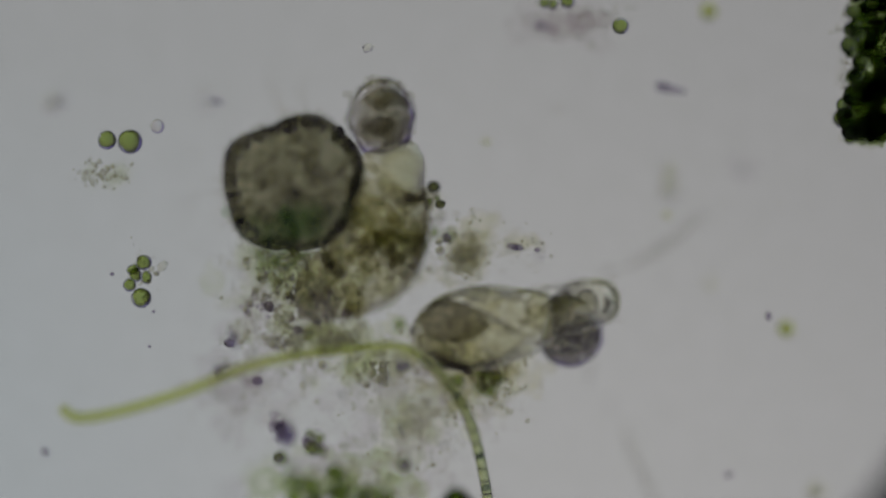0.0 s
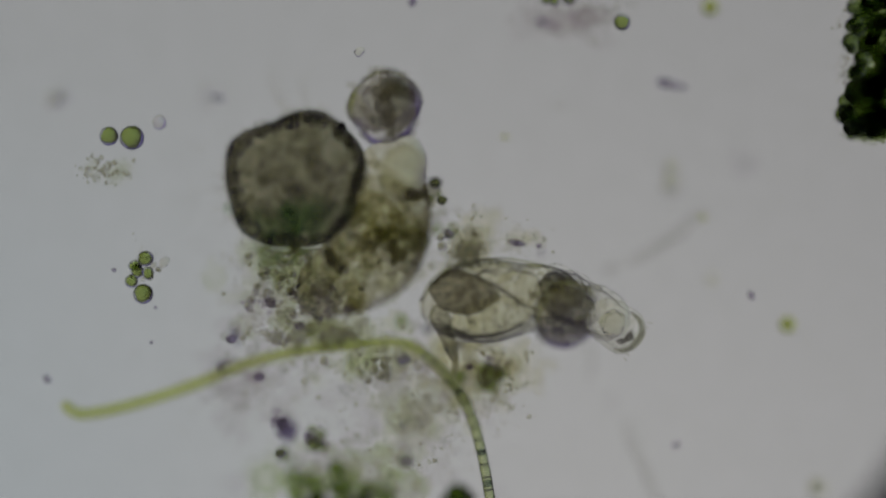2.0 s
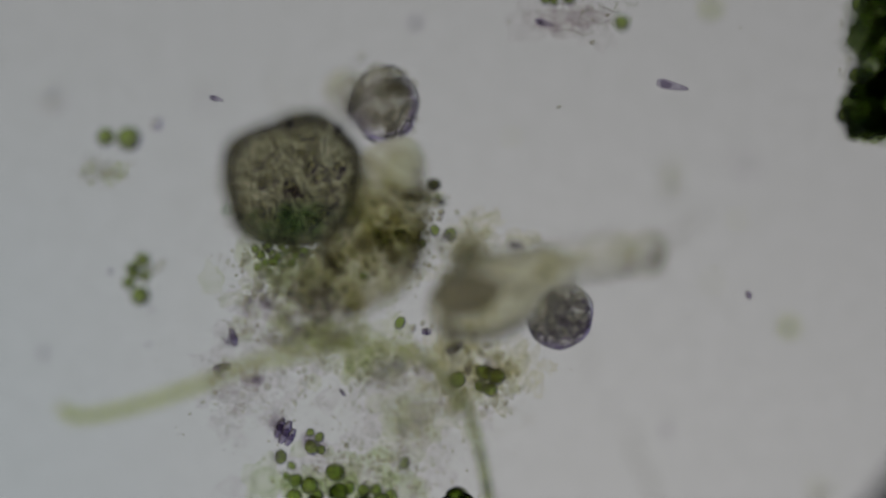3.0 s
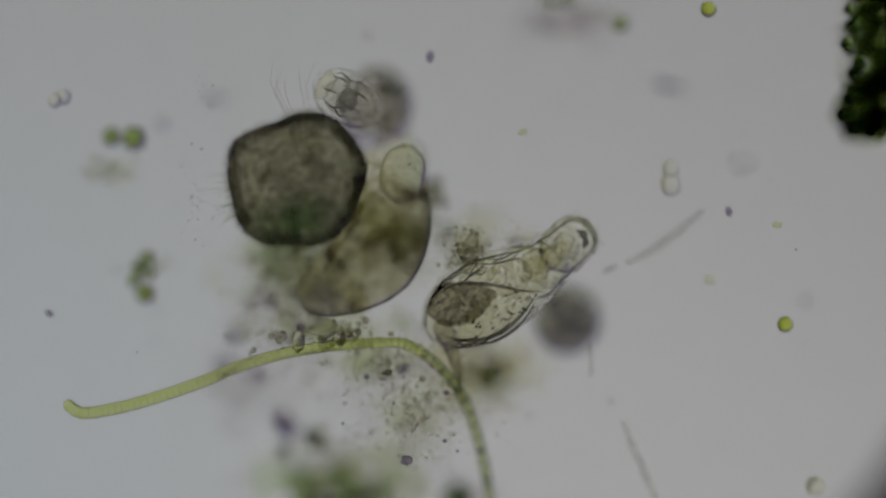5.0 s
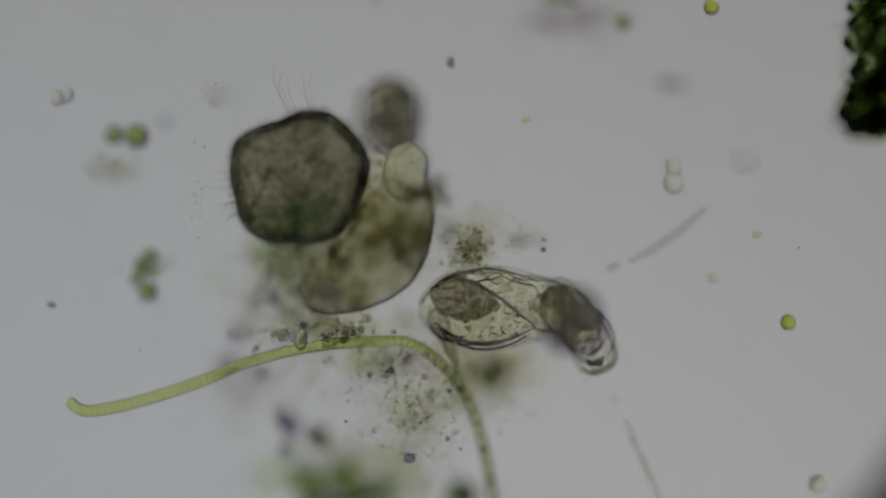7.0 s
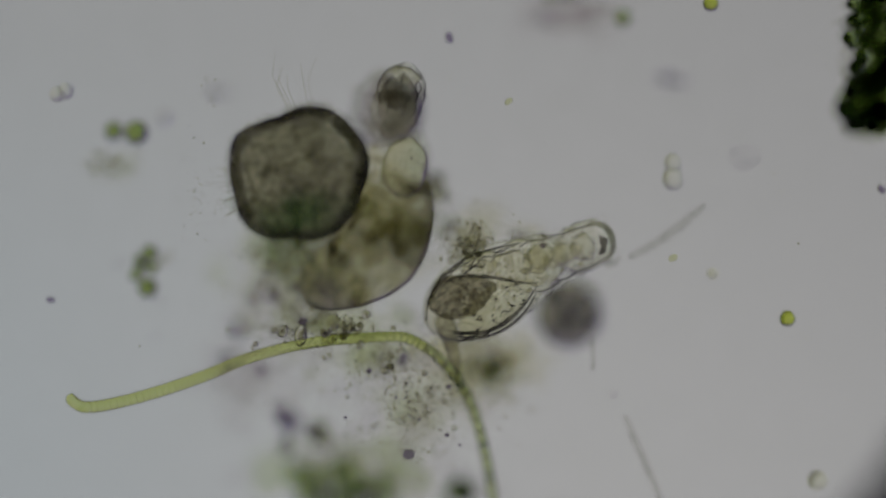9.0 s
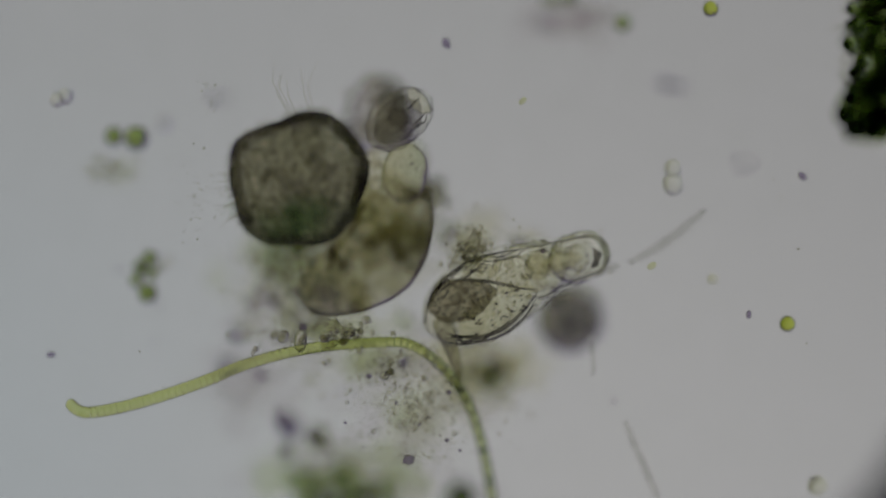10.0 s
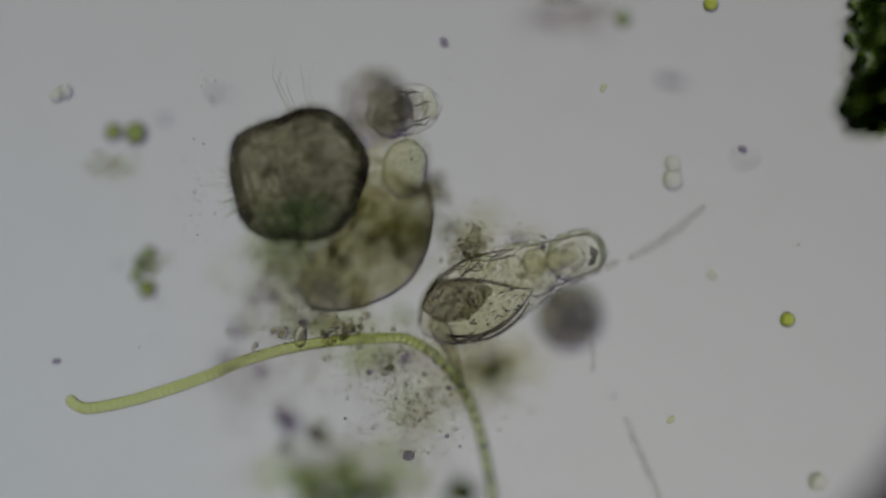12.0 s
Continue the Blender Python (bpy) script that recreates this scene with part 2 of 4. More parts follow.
def lathe(stations, seg=28, amp=0.0, freq=12.0, flat=1.0, seed=0.0, folds=0.0):
    """A body along x: (x, radius) from end to end, with a wavy skin."""
    bm = bmesh.new()
    xs = [s[0] for s in stations]
    n = 4 * len(stations)
    rings = []
    for i in range(n + 1):
        x = xs[0] + (xs[-1] - xs[0]) * (.5 - .5 * math.cos(math.pi * i / n))
        r = float(np.interp(x, xs, [s[1] for s in stations]))
        if 0 < i < n:
            near = [float(np.interp(x + d, xs, [s[1] for s in stations])) for d in (-.008, -.004, .004, .008)]
            r = (r + sum(near)) / 5
        if i in (0, n):
            rings.append([bm.verts.new((x, 0, 0))])
            continue
        ring = []
        for j in range(seg):
            a = 2 * math.pi * j / seg
            p = Vector((x, r * math.cos(a), r * math.sin(a) * flat))
            k = 1 + amp * noise.noise(p * freq + Vector((seed, 0, seed))) + folds * math.sin(x * 260 + 2 * math.sin(a))
            ring.append(bm.verts.new((x, p.y * k, p.z * k)))
        rings.append(ring)
    for a, b in zip(rings, rings[1:]):
        for j in range(seg):
            k = (j + 1) % seg
            if len(a) == 1:
                bm.faces.new((a[0], b[k], b[j]))
            elif len(b) == 1:
                bm.faces.new((a[j], a[k], b[0]))
            else:
                bm.faces.new((a[j], a[k], b[k], b[j]))
    bmesh.ops.recalc_face_normals(bm, faces=bm.faces)
    return bm


def curve_points(ctrl, n):
    """n points spread evenly on a smooth curve through a few control points."""
    ctrl = [Vector(c) for c in ctrl]
    pts = []
    ext = [2 * ctrl[0] - ctrl[1], *ctrl, 2 * ctrl[-1] - ctrl[-2]]
    for i in range(len(ctrl) - 1):
        p0, p1, p2, p3 = ext[i:i + 4]
        for k in range(24):
            t = k / 24
            pts.append(.5 * (2 * p1 + (p2 - p0) * t + (2 * p0 - 5 * p1 + 4 * p2 - p3) * t * t + (3 * p1 - p0 - 3 * p2 + p3) * t ** 3))
    pts.append(ctrl[-1])
    run = np.concatenate([[0], np.cumsum([(b - a).length for a, b in zip(pts, pts[1:])])])
    where = np.linspace(0, run[-1], n)
    cols = [np.interp(where, run, [p[k] for p in pts]) for k in range(3)]
    return [Vector(c) for c in zip(*cols)]


def tube(points, radius, seg=8, bm=None):
    """A round thread along points; radius may be a function of 0..1."""
    bm = bm or bmesh.new()
    rings = []
    n = len(points)
    for i, p in enumerate(points):
        d = (points[min(i + 1, n - 1)] - points[max(i - 1, 0)]).normalized()
        side = d.cross(Vector((0, 0, 1)))
        side = side.normalized() if side.length > 1e-6 else Vector((1, 0, 0))
        up = side.cross(d)
        r = radius(i / (n - 1)) if callable(radius) else radius
        rings.append([bm.verts.new(p + (side * math.cos(a) + up * math.sin(a)) * r) for a in [2 * math.pi * j / seg for j in range(seg)]])
    for a, b in zip(rings, rings[1:]):
        for j in range(seg):
            k = (j + 1) % seg
            bm.faces.new((a[j], b[j], b[k], a[k]))
    bm.faces.new(rings[0])
    bm.faces.new(rings[-1][::-1])
    bmesh.ops.recalc_face_normals(bm, faces=bm.faces)
    return bm


def grains(name, count, pick, size, material, label, category, seed, smooth=1):
    """Very many small crumbs in one object."""
    rng = random.Random(seed)
    base = bmesh.new()
    bmesh.ops.create_icosphere(base, subdivisions=smooth, radius=1)
    shape = [v.co.copy() for v in base.verts]
    tris = [[v.index for v in f.verts] for f in base.faces]
    base.free()
    verts, faces = [], []
    for _ in range(count):
        c, s = pick(rng), size(rng)
        turn = Euler((rng.random() * 6, rng.random() * 6, rng.random() * 6)).to_matrix()
        st = Vector((rng.uniform(.6, 1.5), rng.uniform(.6, 1.2), rng.uniform(.5, 1)))
        c.z = max(c.z, s)
        k = len(verts)
        verts += [tuple(c + turn @ Vector((p.x * st.x, p.y * st.y, p.z * st.z)) * s * (rng.uniform(.75, 1.2) if smooth == 1 else 1 + .9 * noise.noise(p * 1.7 + c * 90))) for p in shape]
        faces += [[k + i for i in f] for f in tris]
    me = bpy.data.meshes.new(name)
    me.from_pydata(verts, [], faces)
    me.materials.append(material)
    for p in me.polygons:
        p.use_smooth = True
    return tagged(new(name, me), label, category, kind="stuff")


# ---- setting: lamp, slide, field stop ----
def setting():
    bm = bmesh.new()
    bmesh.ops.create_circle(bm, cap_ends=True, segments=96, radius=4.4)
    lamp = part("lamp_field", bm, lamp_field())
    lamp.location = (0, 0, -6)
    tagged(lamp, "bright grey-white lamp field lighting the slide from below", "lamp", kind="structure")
    for name, z, h, label in (("glass_slide", -.045, .045, "clear glass microscope slide under the pond water"),):
        bm = bmesh.new()
        bmesh.ops.create_cube(bm, size=1)
        for v in bm.verts:
            v.co = Vector((v.co.x * 2.6, v.co.y * 1.7, v.co.z * h + z + h / 2 - .0005))
        bmesh.ops.bevel(bm, geom=bm.edges[:], offset=.004, segments=2, affect="EDGES")
        ob = part(name, bm, M_GLASS)
        for p in ob.data.polygons:
            p.use_smooth = False
        tagged(ob, label, "glass plate", kind="structure")
    # added sheet: its blotchy tint mottles the bright field seen through it
    bm = bmesh.new()
    bmesh.ops.create_grid(bm, x_segments=40, y_segments=26, size=1)
    for v in bm.verts:
        v.co = Vector((v.co.x * 1.25, v.co.y * .8, .0012 + .0006 * noise.noise(v.co * 9)))
    tagged(part("mottle_sheet", bm, M_MOTTLE), "very faint mottled sheet added on the glass slide to vary the lit field", "film", kind="structure")
    # the rim of the field stop just cuts one corner of the field
    bm = bmesh.new()
    rings = [[bm.verts.new((r * math.cos(a), r * math.sin(a), z)) for a in [math.tau * k / 96 for k in range(96)]] for r, z in ((1.175, 0), (1.9, 0), (1.9, -.03), (1.175, -.03))]
    for a, b in zip(rings, rings[1:] + rings[:1]):
        for k in range(96):
            bm.faces.new((a[k - 1], a[k], b[k], b[k - 1]))
    stop = part("field_stop", bm, M_BLACK)
    stop.location = (-.14, .28, -.30)
    tagged(stop, "black metal ring of the field stop below the slide", "diaphragm", kind="structure")


# ---- the dark bristly ball ----
BALL_Z = .170
def dark_ball():
    c = at(528, 309, BALL_Z, MID)
    ob = thing("bristly_cyst", (c.x, c.y, 0), "dark brown granular round cyst with fine bristles on the slide", "cyst")

    def girth(a):
        return (.99 - .037 * math.cos(a) - .062 * math.sin(a) + .013 * math.cos(2 * a) + .024 * math.sin(2 * a) - .026 * math.cos(3 * a) + .01 * math.sin(3 * a)
                - .013 * math.cos(4 * a) - .02 * math.sin(4 * a) + .018 * math.cos(5 * a) + .027 * math.sin(5 * a) + .055 * math.exp(-((a - .15) / .45) ** 2))
    bm = blob(1, 1, 1, amp=.028, freq=2.6, seg=110, seed=4, fine=.018)
    for v in bm.verts:
        k = girth(math.atan2(v.co.y, v.co.x)) * .1240
        v.co = Vector((v.co.x * k, v.co.y * k, math.copysign(abs(v.co.z) ** .62, v.co.z) * .162))
    crust = [v.co.copy() for v in bm.verts]
    part("shell", bm, M_BALL, ob, at_pose=pose(0, 0, BALL_Z))
    bm = blob(1, 1, 1, amp=.05, freq=2.6, seg=90, seed=4, fine=.03)
    for v in bm.verts:
        k = girth(math.atan2(v.co.y, v.co.x)) * .109
        v.co = Vector((v.co.x * k, v.co.y * k, math.copysign(abs(v.co.z) ** .62, v.co.z) * .140))
    part("core", bm, M_BALLCORE, ob, "dark brown granular core", pose(0, 0, BALL_Z))
    green = grains("green_mass", 62, lambda r: Vector((r.gauss(-.012, .042), max(-.098, r.gauss(-.074, .015)), r.uniform(.05, .19))), lambda r: .012 * r.lognormvariate(0, .3), M_GREEN_CORE, "", "", 9, 2)
    green.parent = ob
    green["label"] = "dark green mass inside"
    rng = random.Random(5)

    def inside(r, z0, z1, k):
        """A place in the ball, between two heights over its middle."""
        while True:
            x, y, z = r.uniform(-.12, .12), r.uniform(-.12, .12), r.uniform(z0, z1)
            if (math.hypot(x, y) / (girth(math.atan2(y, x)) * k)) ** 2 + (abs(z) / .142) ** 3.2 < 1:
                return Vector((x, y, z + BALL_Z))
    for name, n, z0, z1, size, material, label, seed in (("core_granules", 270, -.135, .135, .0055, M_GRANULE, "dark brown granules", 15), ("low_granules", 300, -.135, -.095, .0062, M_BEAD, "clear coarse granules", 16),
                                                         ("upper_granules", 700, .05, .11, .0032, M_GRANULE, "fine dark granules", 17)):
        inner = grains(name, n, lambda r, z0=z0, z1=z1: inside(r, z0, z1, .112), lambda r, size=size: size * r.lognormvariate(0, .3), material, "", "", seed, 2)
        inner.parent = ob
        inner["label"] = label

    def brim(r, out=.1165, deep=.022):
        a = r.uniform(0, math.tau)
        k = girth(a) * (out - deep * r.random())
        return Vector((math.cos(a) * k, math.sin(a) * k, r.uniform(.118, .156)))
    pimples = grains("crust_grains", 540, lambda r: brim(r, .1185, .024), lambda r: .0045 * r.lognormvariate(0, .3), M_CRUST, "", "", 8, 2)
    pimples.parent = ob
    pimples["label"] = "coarse clear grains in the shell"
    lip = grains("granule_layer", 700, lambda r: Vector((0, 0, r.uniform(.06, .11))) + brim(r, .117, .016), lambda r: .0046 * r.lognormvariate(0, .3), M_GRANULE, "", "", 18, 2)
    lip.parent = ob
    lip["label"] = "dark granules under the upper rim"
    rim = grains("rim_grains", 1000, lambda r: brim(r, .1195, .006), lambda r: .0032 * r.lognormvariate(0, .35), M_RIM, "", "", 14)
    rim.parent = ob
    rim["label"] = "dark olive grains under the shell"
    bm = bmesh.new()
    for i in range(170):
        a = rng.uniform(1.0, 4.0)
        e = rng.uniform(-.1, .7)
        d = Vector((math.cos(a) * math.cos(e), math.sin(a) * math.cos(e), math.sin(e)))
        long = i < 22
        if long:
            a = rng.uniform(1.36, 1.72) if i < 6 else rng.uniform(3.0, 3.7)
            d = Vector((math.cos(a), math.sin(a), rng.uniform(.2, .5))).normalized()
        n = rng.uniform(.08, .13) if i < 6 else rng.uniform(.025, .055) if long else rng.uniform(.010, .022)
        p = d * .118 * girth(a) + Vector((0, 0, BALL_Z))
        q = p + d * n * .6
        if i < 6:
            q.x -= n * .22
        r = q + (d + Vector((rng.uniform(-.3, .3), rng.uniform(-.3, .3), 0))) * n * .4
        tube([p, q, r], lambda t: .0007 * (1 - .6 * t), 4, bm)
    tagged(part("bristles", bm, M_HAIR, ob, "fine pale bristles"), kind="stuff")
    return ob


# ---- the big amber sac ----
def amber_sac():
    c = at(640, 398, .150, UP)
    ob = thing("amber_sac", (c.x, c.y, 0), "large translucent amber rotifer body with dark brown organs", "rotifer", angle=58)
    st = [(-.178, 0), (-.172, .026), (-.162, .044), (-.129, .083), (-.085, .114), (-.046, .130), (-.01, .131), (.017, .127), (.05, .116), (.083, .100), (.110, .080), (.130, .059), (.150, .046), (.168, .036), (.180, .022), (.185, 0)]
    bm = lathe(st, 56, .012, 9, .84, 3)
    for v in bm.verts:
        v.co.z -= max(v.co.x - .08, 0)
        if v.co.y > 0:
            v.co.z -= .62 * v.co.y
            v.co.y *= float(np.interp(v.co.x, (-.15, -.06, 0, .07, .13), (.64, .28, .15, .40, 1.0)))
    part("skin", bm, M_SAC, ob, at_pose=pose(0, 0, .216))
    inv = pose(c.x, c.y, 0, 0, 0, 58).inverted()
    for k, (u, v, su, sv, n, r, dark) in enumerate(((732, 346, 17, 7, 80, .0065, 1), (662, 382, 20, 18, 60, .008, 0), (662, 424, 18, 8, 34, .007, 1), (712, 454, 17, 14, 64, .0065, 1), (738, 430, 8, 12, 22, .006, 1),
                                                    (690, 440, 18, 9, 42, .007, 1), (596, 474, 26, 24, 46, .007, 0), (600, 458, 6, 8, 22, .005, 1), (700, 402, 26, 12, 40, .008, 0), (630, 520, 20, 12, 30, .007, 0), (690, 378, 30, 28, 60, .010, 0), (650, 450, 38, 30, 60, .010, 0), (752, 352, 6, 12, 30, .006, 1), (662, 322, 10, 30, 34, .008, 0), (596, 522, 7, 6, 9, .0055, 1), (622, 540, 6, 5, 7, .005, 1), (566, 500, 7, 7, 8, .0055, 1), (600, 470, 8, 6, 8, .005, 1), (646, 500, 9, 6, 7, .005, 1), (770, 334, 6, 12, 12, .006, 1))):
        pick = lambda rng, u=u, v=v, su=su, sv=sv: inv @ at(rng.gauss(u, su), rng.gauss(v, sv), rng.uniform(.11, .175), UP)
        lump = grains("organ", n, pick, lambda rng, r=r: r * rng.lognormvariate(0, .3), M_ORGANELLE if dark else M_PALE_ORGANELLE, "", "", 60 + k, 2)
        lump.parent = ob
        lump["label"] = "dark brown granular organ" if dark else "pale brown granular organ"
    return ob


def pale_vesicle():
    c = at(716, 304, .215, UP)
    ob = thing("pale_vesicle", tuple(c), "pale yellowish oval vesicle with fine dark dots", "vesicle", angle=80)
    part("membrane", lathe([(-.056, 0), (-.052, .016), (-.038, .032), (-.01, .040), (.02, .039), (.04, .030), (.05, .014), (.053, 0)], 32, .03, 20, .9), M_PALE, ob)
    for k in range(16):
        a, q = 2.4 * k, (k / 16) ** .5
        r = .0022 if k == 5 else .0013
        part("granule", blob(r, r, r, .2, seg=8), M_DARK, ob, at_pose=pose(.038 * math.cos(a) * q, .028 * math.sin(a) * q, .028))
    return ob


# ---- the large rotifer ----
def rotifer():
    ob = thing("rotifer", (0, 0, .2), "transparent wheel animal with brown stomach bending its head", "rotifer")
    st = [(-.119, 0), (-.116, .018), (-.105, .036), (-.085, .054), (-.05, .070), (-.01, .076), (.03, .073), (.065, .067), (.095, .059), (.118, .050), (.138, .040), (.154, .028), (.164, .014), (.168, 0)]
    trunk = part("trunk", lathe(st, 52, .06, 14, .8, 2, .006), M_SKIN, ob, "clear skin with fine folds")
    part("inner_wall", lathe([(x * .95, r * .91) for x, r in st], 52, .12, 26, .8, 7, .016), M_INNER, trunk)
    part("stomach", lathe([(-.064, 0), (-.060, .017), (-.038, .033), (0, .038), (.03, .029), (.052, .014), (.062, 0)], 36, .24, 24, .85, 3, .012), M_GUT, trunk, "brown granular stomach", pose(-.034, .016, .012, 0, 0, -14))
    rim = lambda r: Vector((r.gauss(-.034, .028), r.gauss(.014, .015), r.uniform(.02, .045)))
    specks = grains("stomach_grains", 220, rim, lambda r: .0022 * r.lognormvariate(0, .4), M_FOOD, "", "", 21)
    specks.parent = trunk
    specks["label"] = "dark brown food grains"
    part("ovary", lathe([(-.075, 0), (-.066, .018), (-.03, .032), (.01, .035), (.045, .027), (.07, .012), (.082, 0)], 32, .12, 18, .8, 4), M_ORGAN, trunk, "pale yellow yolk gland", pose(.005, -.030, .006, 0, 0, 6))
    part("gland", blob(.023, .022, .018, .12, 2, 24, 5), M_ORGAN, trunk, at_pose=pose(.108, .004, .01))
    part("gland", blob(.040, .030, .02, .3, 2, 24, 6), M_SOFT, trunk, at_pose=pose(.062, .014, .01))
    part("gland", blob(.034, .02, .016, .35, 2, 20, 7), M_SOFT, trunk, at_pose=pose(.022, .044, .01))
    folds = (([(-.07, .046), (-.03, .050), (.02, .022), (.07, -.018), (.092, -.030)], .0017), ([(-.09, -.022), (-.05, -.052), (0, -.063), (.05, -.052), (.085, -.036)], .0022),
             ([(-.06, -.060), (-.01, -.072), (.04, -.066), (.08, -.044)], .0014), ([(-.112, .010), (-.09, .040), (-.05, .062), (0, .070), (.05, .062), (.10, .046)], .0014))
    for ctrl, r in folds:
        part("muscle_band", tube(curve_points([(x, y, .026) for x, y in ctrl], 26), lambda t, r=r: r * 1.45 * (.3 + math.sin(math.pi * t)), 8), M_LINE, trunk, "thin dark muscle band")
    rng = random.Random(12)
    for k in range(36):
        side = 1 if k % 2 else -1
        x0 = rng.uniform(-.10, .05)
        y0 = side * rng.uniform(.045, .070)
        n = rng.uniform(.02, .06)
        ctrl = [(x0 + n * q, (y0 + .004 * math.sin(7 * q + k)) * (1 - (44 if x0 + n * q < 0 else 22) * (x0 + n * q) ** 2), .024) for q in (0, .33, .66, 1)]
        part("fold_edge_line", tube(curve_points(ctrl, 14), lambda t: .0013 * (.2 + math.sin(math.pi * t)), 6), M_LINE, trunk)
    crumb = lambda r: Vector((r.gauss(.015, .038), r.gauss(-.024, .014), r.uniform(.015, .04))) if r.random() < .6 else Vector((r.gauss(.055, .03), r.gauss(.022, .012), r.uniform(.015, .04)))
    pale = grains("yolk_grains", 150, crumb, lambda r: .0030 * r.lognormvariate(0, .35), M_YOLK, "", "", 31)
    pale.parent = trunk
    pale["label"] = "pale yellow yolk grains"
    for k in range(34):
        a, b = math.sin(k * 2.3 + k * k), math.cos(k * 3.1 + .4 * k * k)
        r = .0009 + .0016 * abs(math.sin(k * 1.7))
        part("granule", blob(r * 1.3, r, r, .3, seg=8, seed=k), M_DARK, trunk, at_pose=pose(.0 + .06 * a, -.030 + .020 * b, .034))
    foot = part("foot", lathe([(-.075, 0), (-.07, .006), (-.05, .010), (-.02, .014), (.01, .019), (.03, .017), (.038, 0)], 20, .15, 26, 1, 1, .04), M_FOOT, ob, "folded tapering foot")
    part("toe", blob(.016, .006, .006, .3, 2, 16, 3), M_BROWN, foot, "brown toe", pose(-.078, .004, 0, 0, 0, -20))
    collar = part("collar", lathe([(-.066, 0), (-.060, .020), (-.042, .040), (-.015, .051), (.012, .051), (.036, .044), (.052, .032), (.062, .016), (.066, 0)], 36, .13, 24, .85, 8, .022), M_COLLAR, ob, "clear folded collar")
    neck = part("neck", lathe([(-.064, 0), (-.058, .020), (-.040, .038), (-.012, .047), (.012, .046), (.034, .040), (.050, .029), (.060, .014), (.064, 0)], 36, .13, 26, .85, 3, .022), M_NECK, ob, "clear folded neck")
    throat = part("throat", lathe([(-.058, 0), (-.052, .020), (-.036, .037), (-.010, .045), (.012, .045), (.032, .040), (.046, .028), (.055, .014), (.058, 0)], 36, .13, 28, .85, 12, .024), M_HEAD, ob, "clear ringed throat")
    # dark lines for folds, also drawing the refracted outline these low-index skins lack
    for seg, k in ((collar, 1.12), (neck, 1.0), (throat, .9)):
        for y in (-.038, .036):
            part("fold_edge_line", tube(curve_points([(-.034, y * .86 * k, .010), (-.012, y * 1.08 * k, .013), (.010, y * 1.02 * k, .013), (.036, y * .84 * k, .010)], 16), lambda t: .0012 * (.3 + math.sin(math.pi * t)), 6), M_LINE, seg)
    part("gullet", lathe([(-.044, 0), (-.034, .012), (0, .018), (.03, .012), (.042, 0)], 20, .25, 30, 1, 5), M_SOFT, neck)
    part("gland", blob(.024, .020, .016, .3, 2, 24, 8), M_SOFT, collar, at_pose=pose(.004, .012, .008))
    part("gland", blob(.020, .017, .014, .3, 2, 24, 9), M_SOFT, collar, at_pose=pose(-.016, -.018, .008))
    rng = random.Random(5)
    crumb = lambda r: Vector((r.gauss(0, .024), r.gauss(0, .017), r.uniform(.004, .026)))
    for seg, k in ((collar, 41), (neck, 42)):
        pale = grains("yolk_grains", 26, crumb, lambda r: .0026 * r.lognormvariate(0, .35), M_YOLK, "", "", k)
        pale.parent = seg
        pale["label"] = "pale yellow grains"
    front = [(-.062, 0), (-.055, .022), (-.034, .038), (-.008, .0425), (.018, .042), (.032, .0385), (.041, .030), (.046, .017), (.048, 0)]
    head = part("head", lathe(front, 36, .08, 22, .85, 5, .012), M_HEAD, ob, "rounded clear head")
    part("hood", lathe([(x * .86, r * .82) for x, r in front], 30, .14, 22, .85, 6, .022), M_NECK, head)
    part("crown_band", tube(curve_points([(.004, .034, .004), (.026, .031, .006), (.041, .016, .008), (.043, -.004, .008), (.036, -.024, .006), (.018, -.036, .004)], 30), lambda t: .0014 + .0054 * math.sin(math.pi * t), 10), M_BAND, head, "olive ciliated band")
    part("mastax", tube(curve_points([(.012, -.021, .014), (.022, -.015, .016), (.027, -.003, .016), (.023, .010, .014)], 22), lambda t: .0018 + .0080 * math.sin(math.pi * t) ** 1.4 * (.65 + .35 * math.sin(11 * t)), 10), M_DARK, head, "dark curved jaws")
    part("mouth_chamber", blob(.020, .022, .018, .34, 2.2, 32, 9, .05), M_CHAMBER, head, at_pose=pose(-.010, 0, .004))
    for k in range(9):
        a = (k - 4) * .19
        part("cilium", tube([Vector((.040, a * .050, 0)), Vector((.045, a * .052, 0)), Vector((.049, a * .055, .002))], lambda t: .0011 * (1 - .7 * t), 4), M_HAIR, head)
    return ob, neck, throat, head, foot, collar


def round_egg():
    ob = thing("round_egg", (0, 0, 0), "round dark-rimmed egg with granular content on the slide", "egg")
    part("shell", blob(.059, .062, .058, .09, 1.4, 64, 6, .008), M_EGG, ob, "thick dark shell", pose(0, 0, .06))
    part("yolk", blob(.051, .054, .050, .1, 1.6, 48, 2, .03), M_BROWN_EGG, ob, "grey-brown granular yolk", pose(0, 0, .06))

    def ball(r):
        while True:
            p = Vector((r.uniform(-1, 1), r.uniform(-1, 1), r.uniform(-1, 1)))
            if p.length < 1:
                return Vector((p.x * .046, p.y * .049, p.z * .045 + .06))
    drops = grains("yolk_globules", 220, ball, lambda r: .0060 * r.lognormvariate(0, .3), M_GLOBULE, "", "", 33, 2)
    drops.parent = ob
    drops["label"] = "clear yolk globules"
    return ob


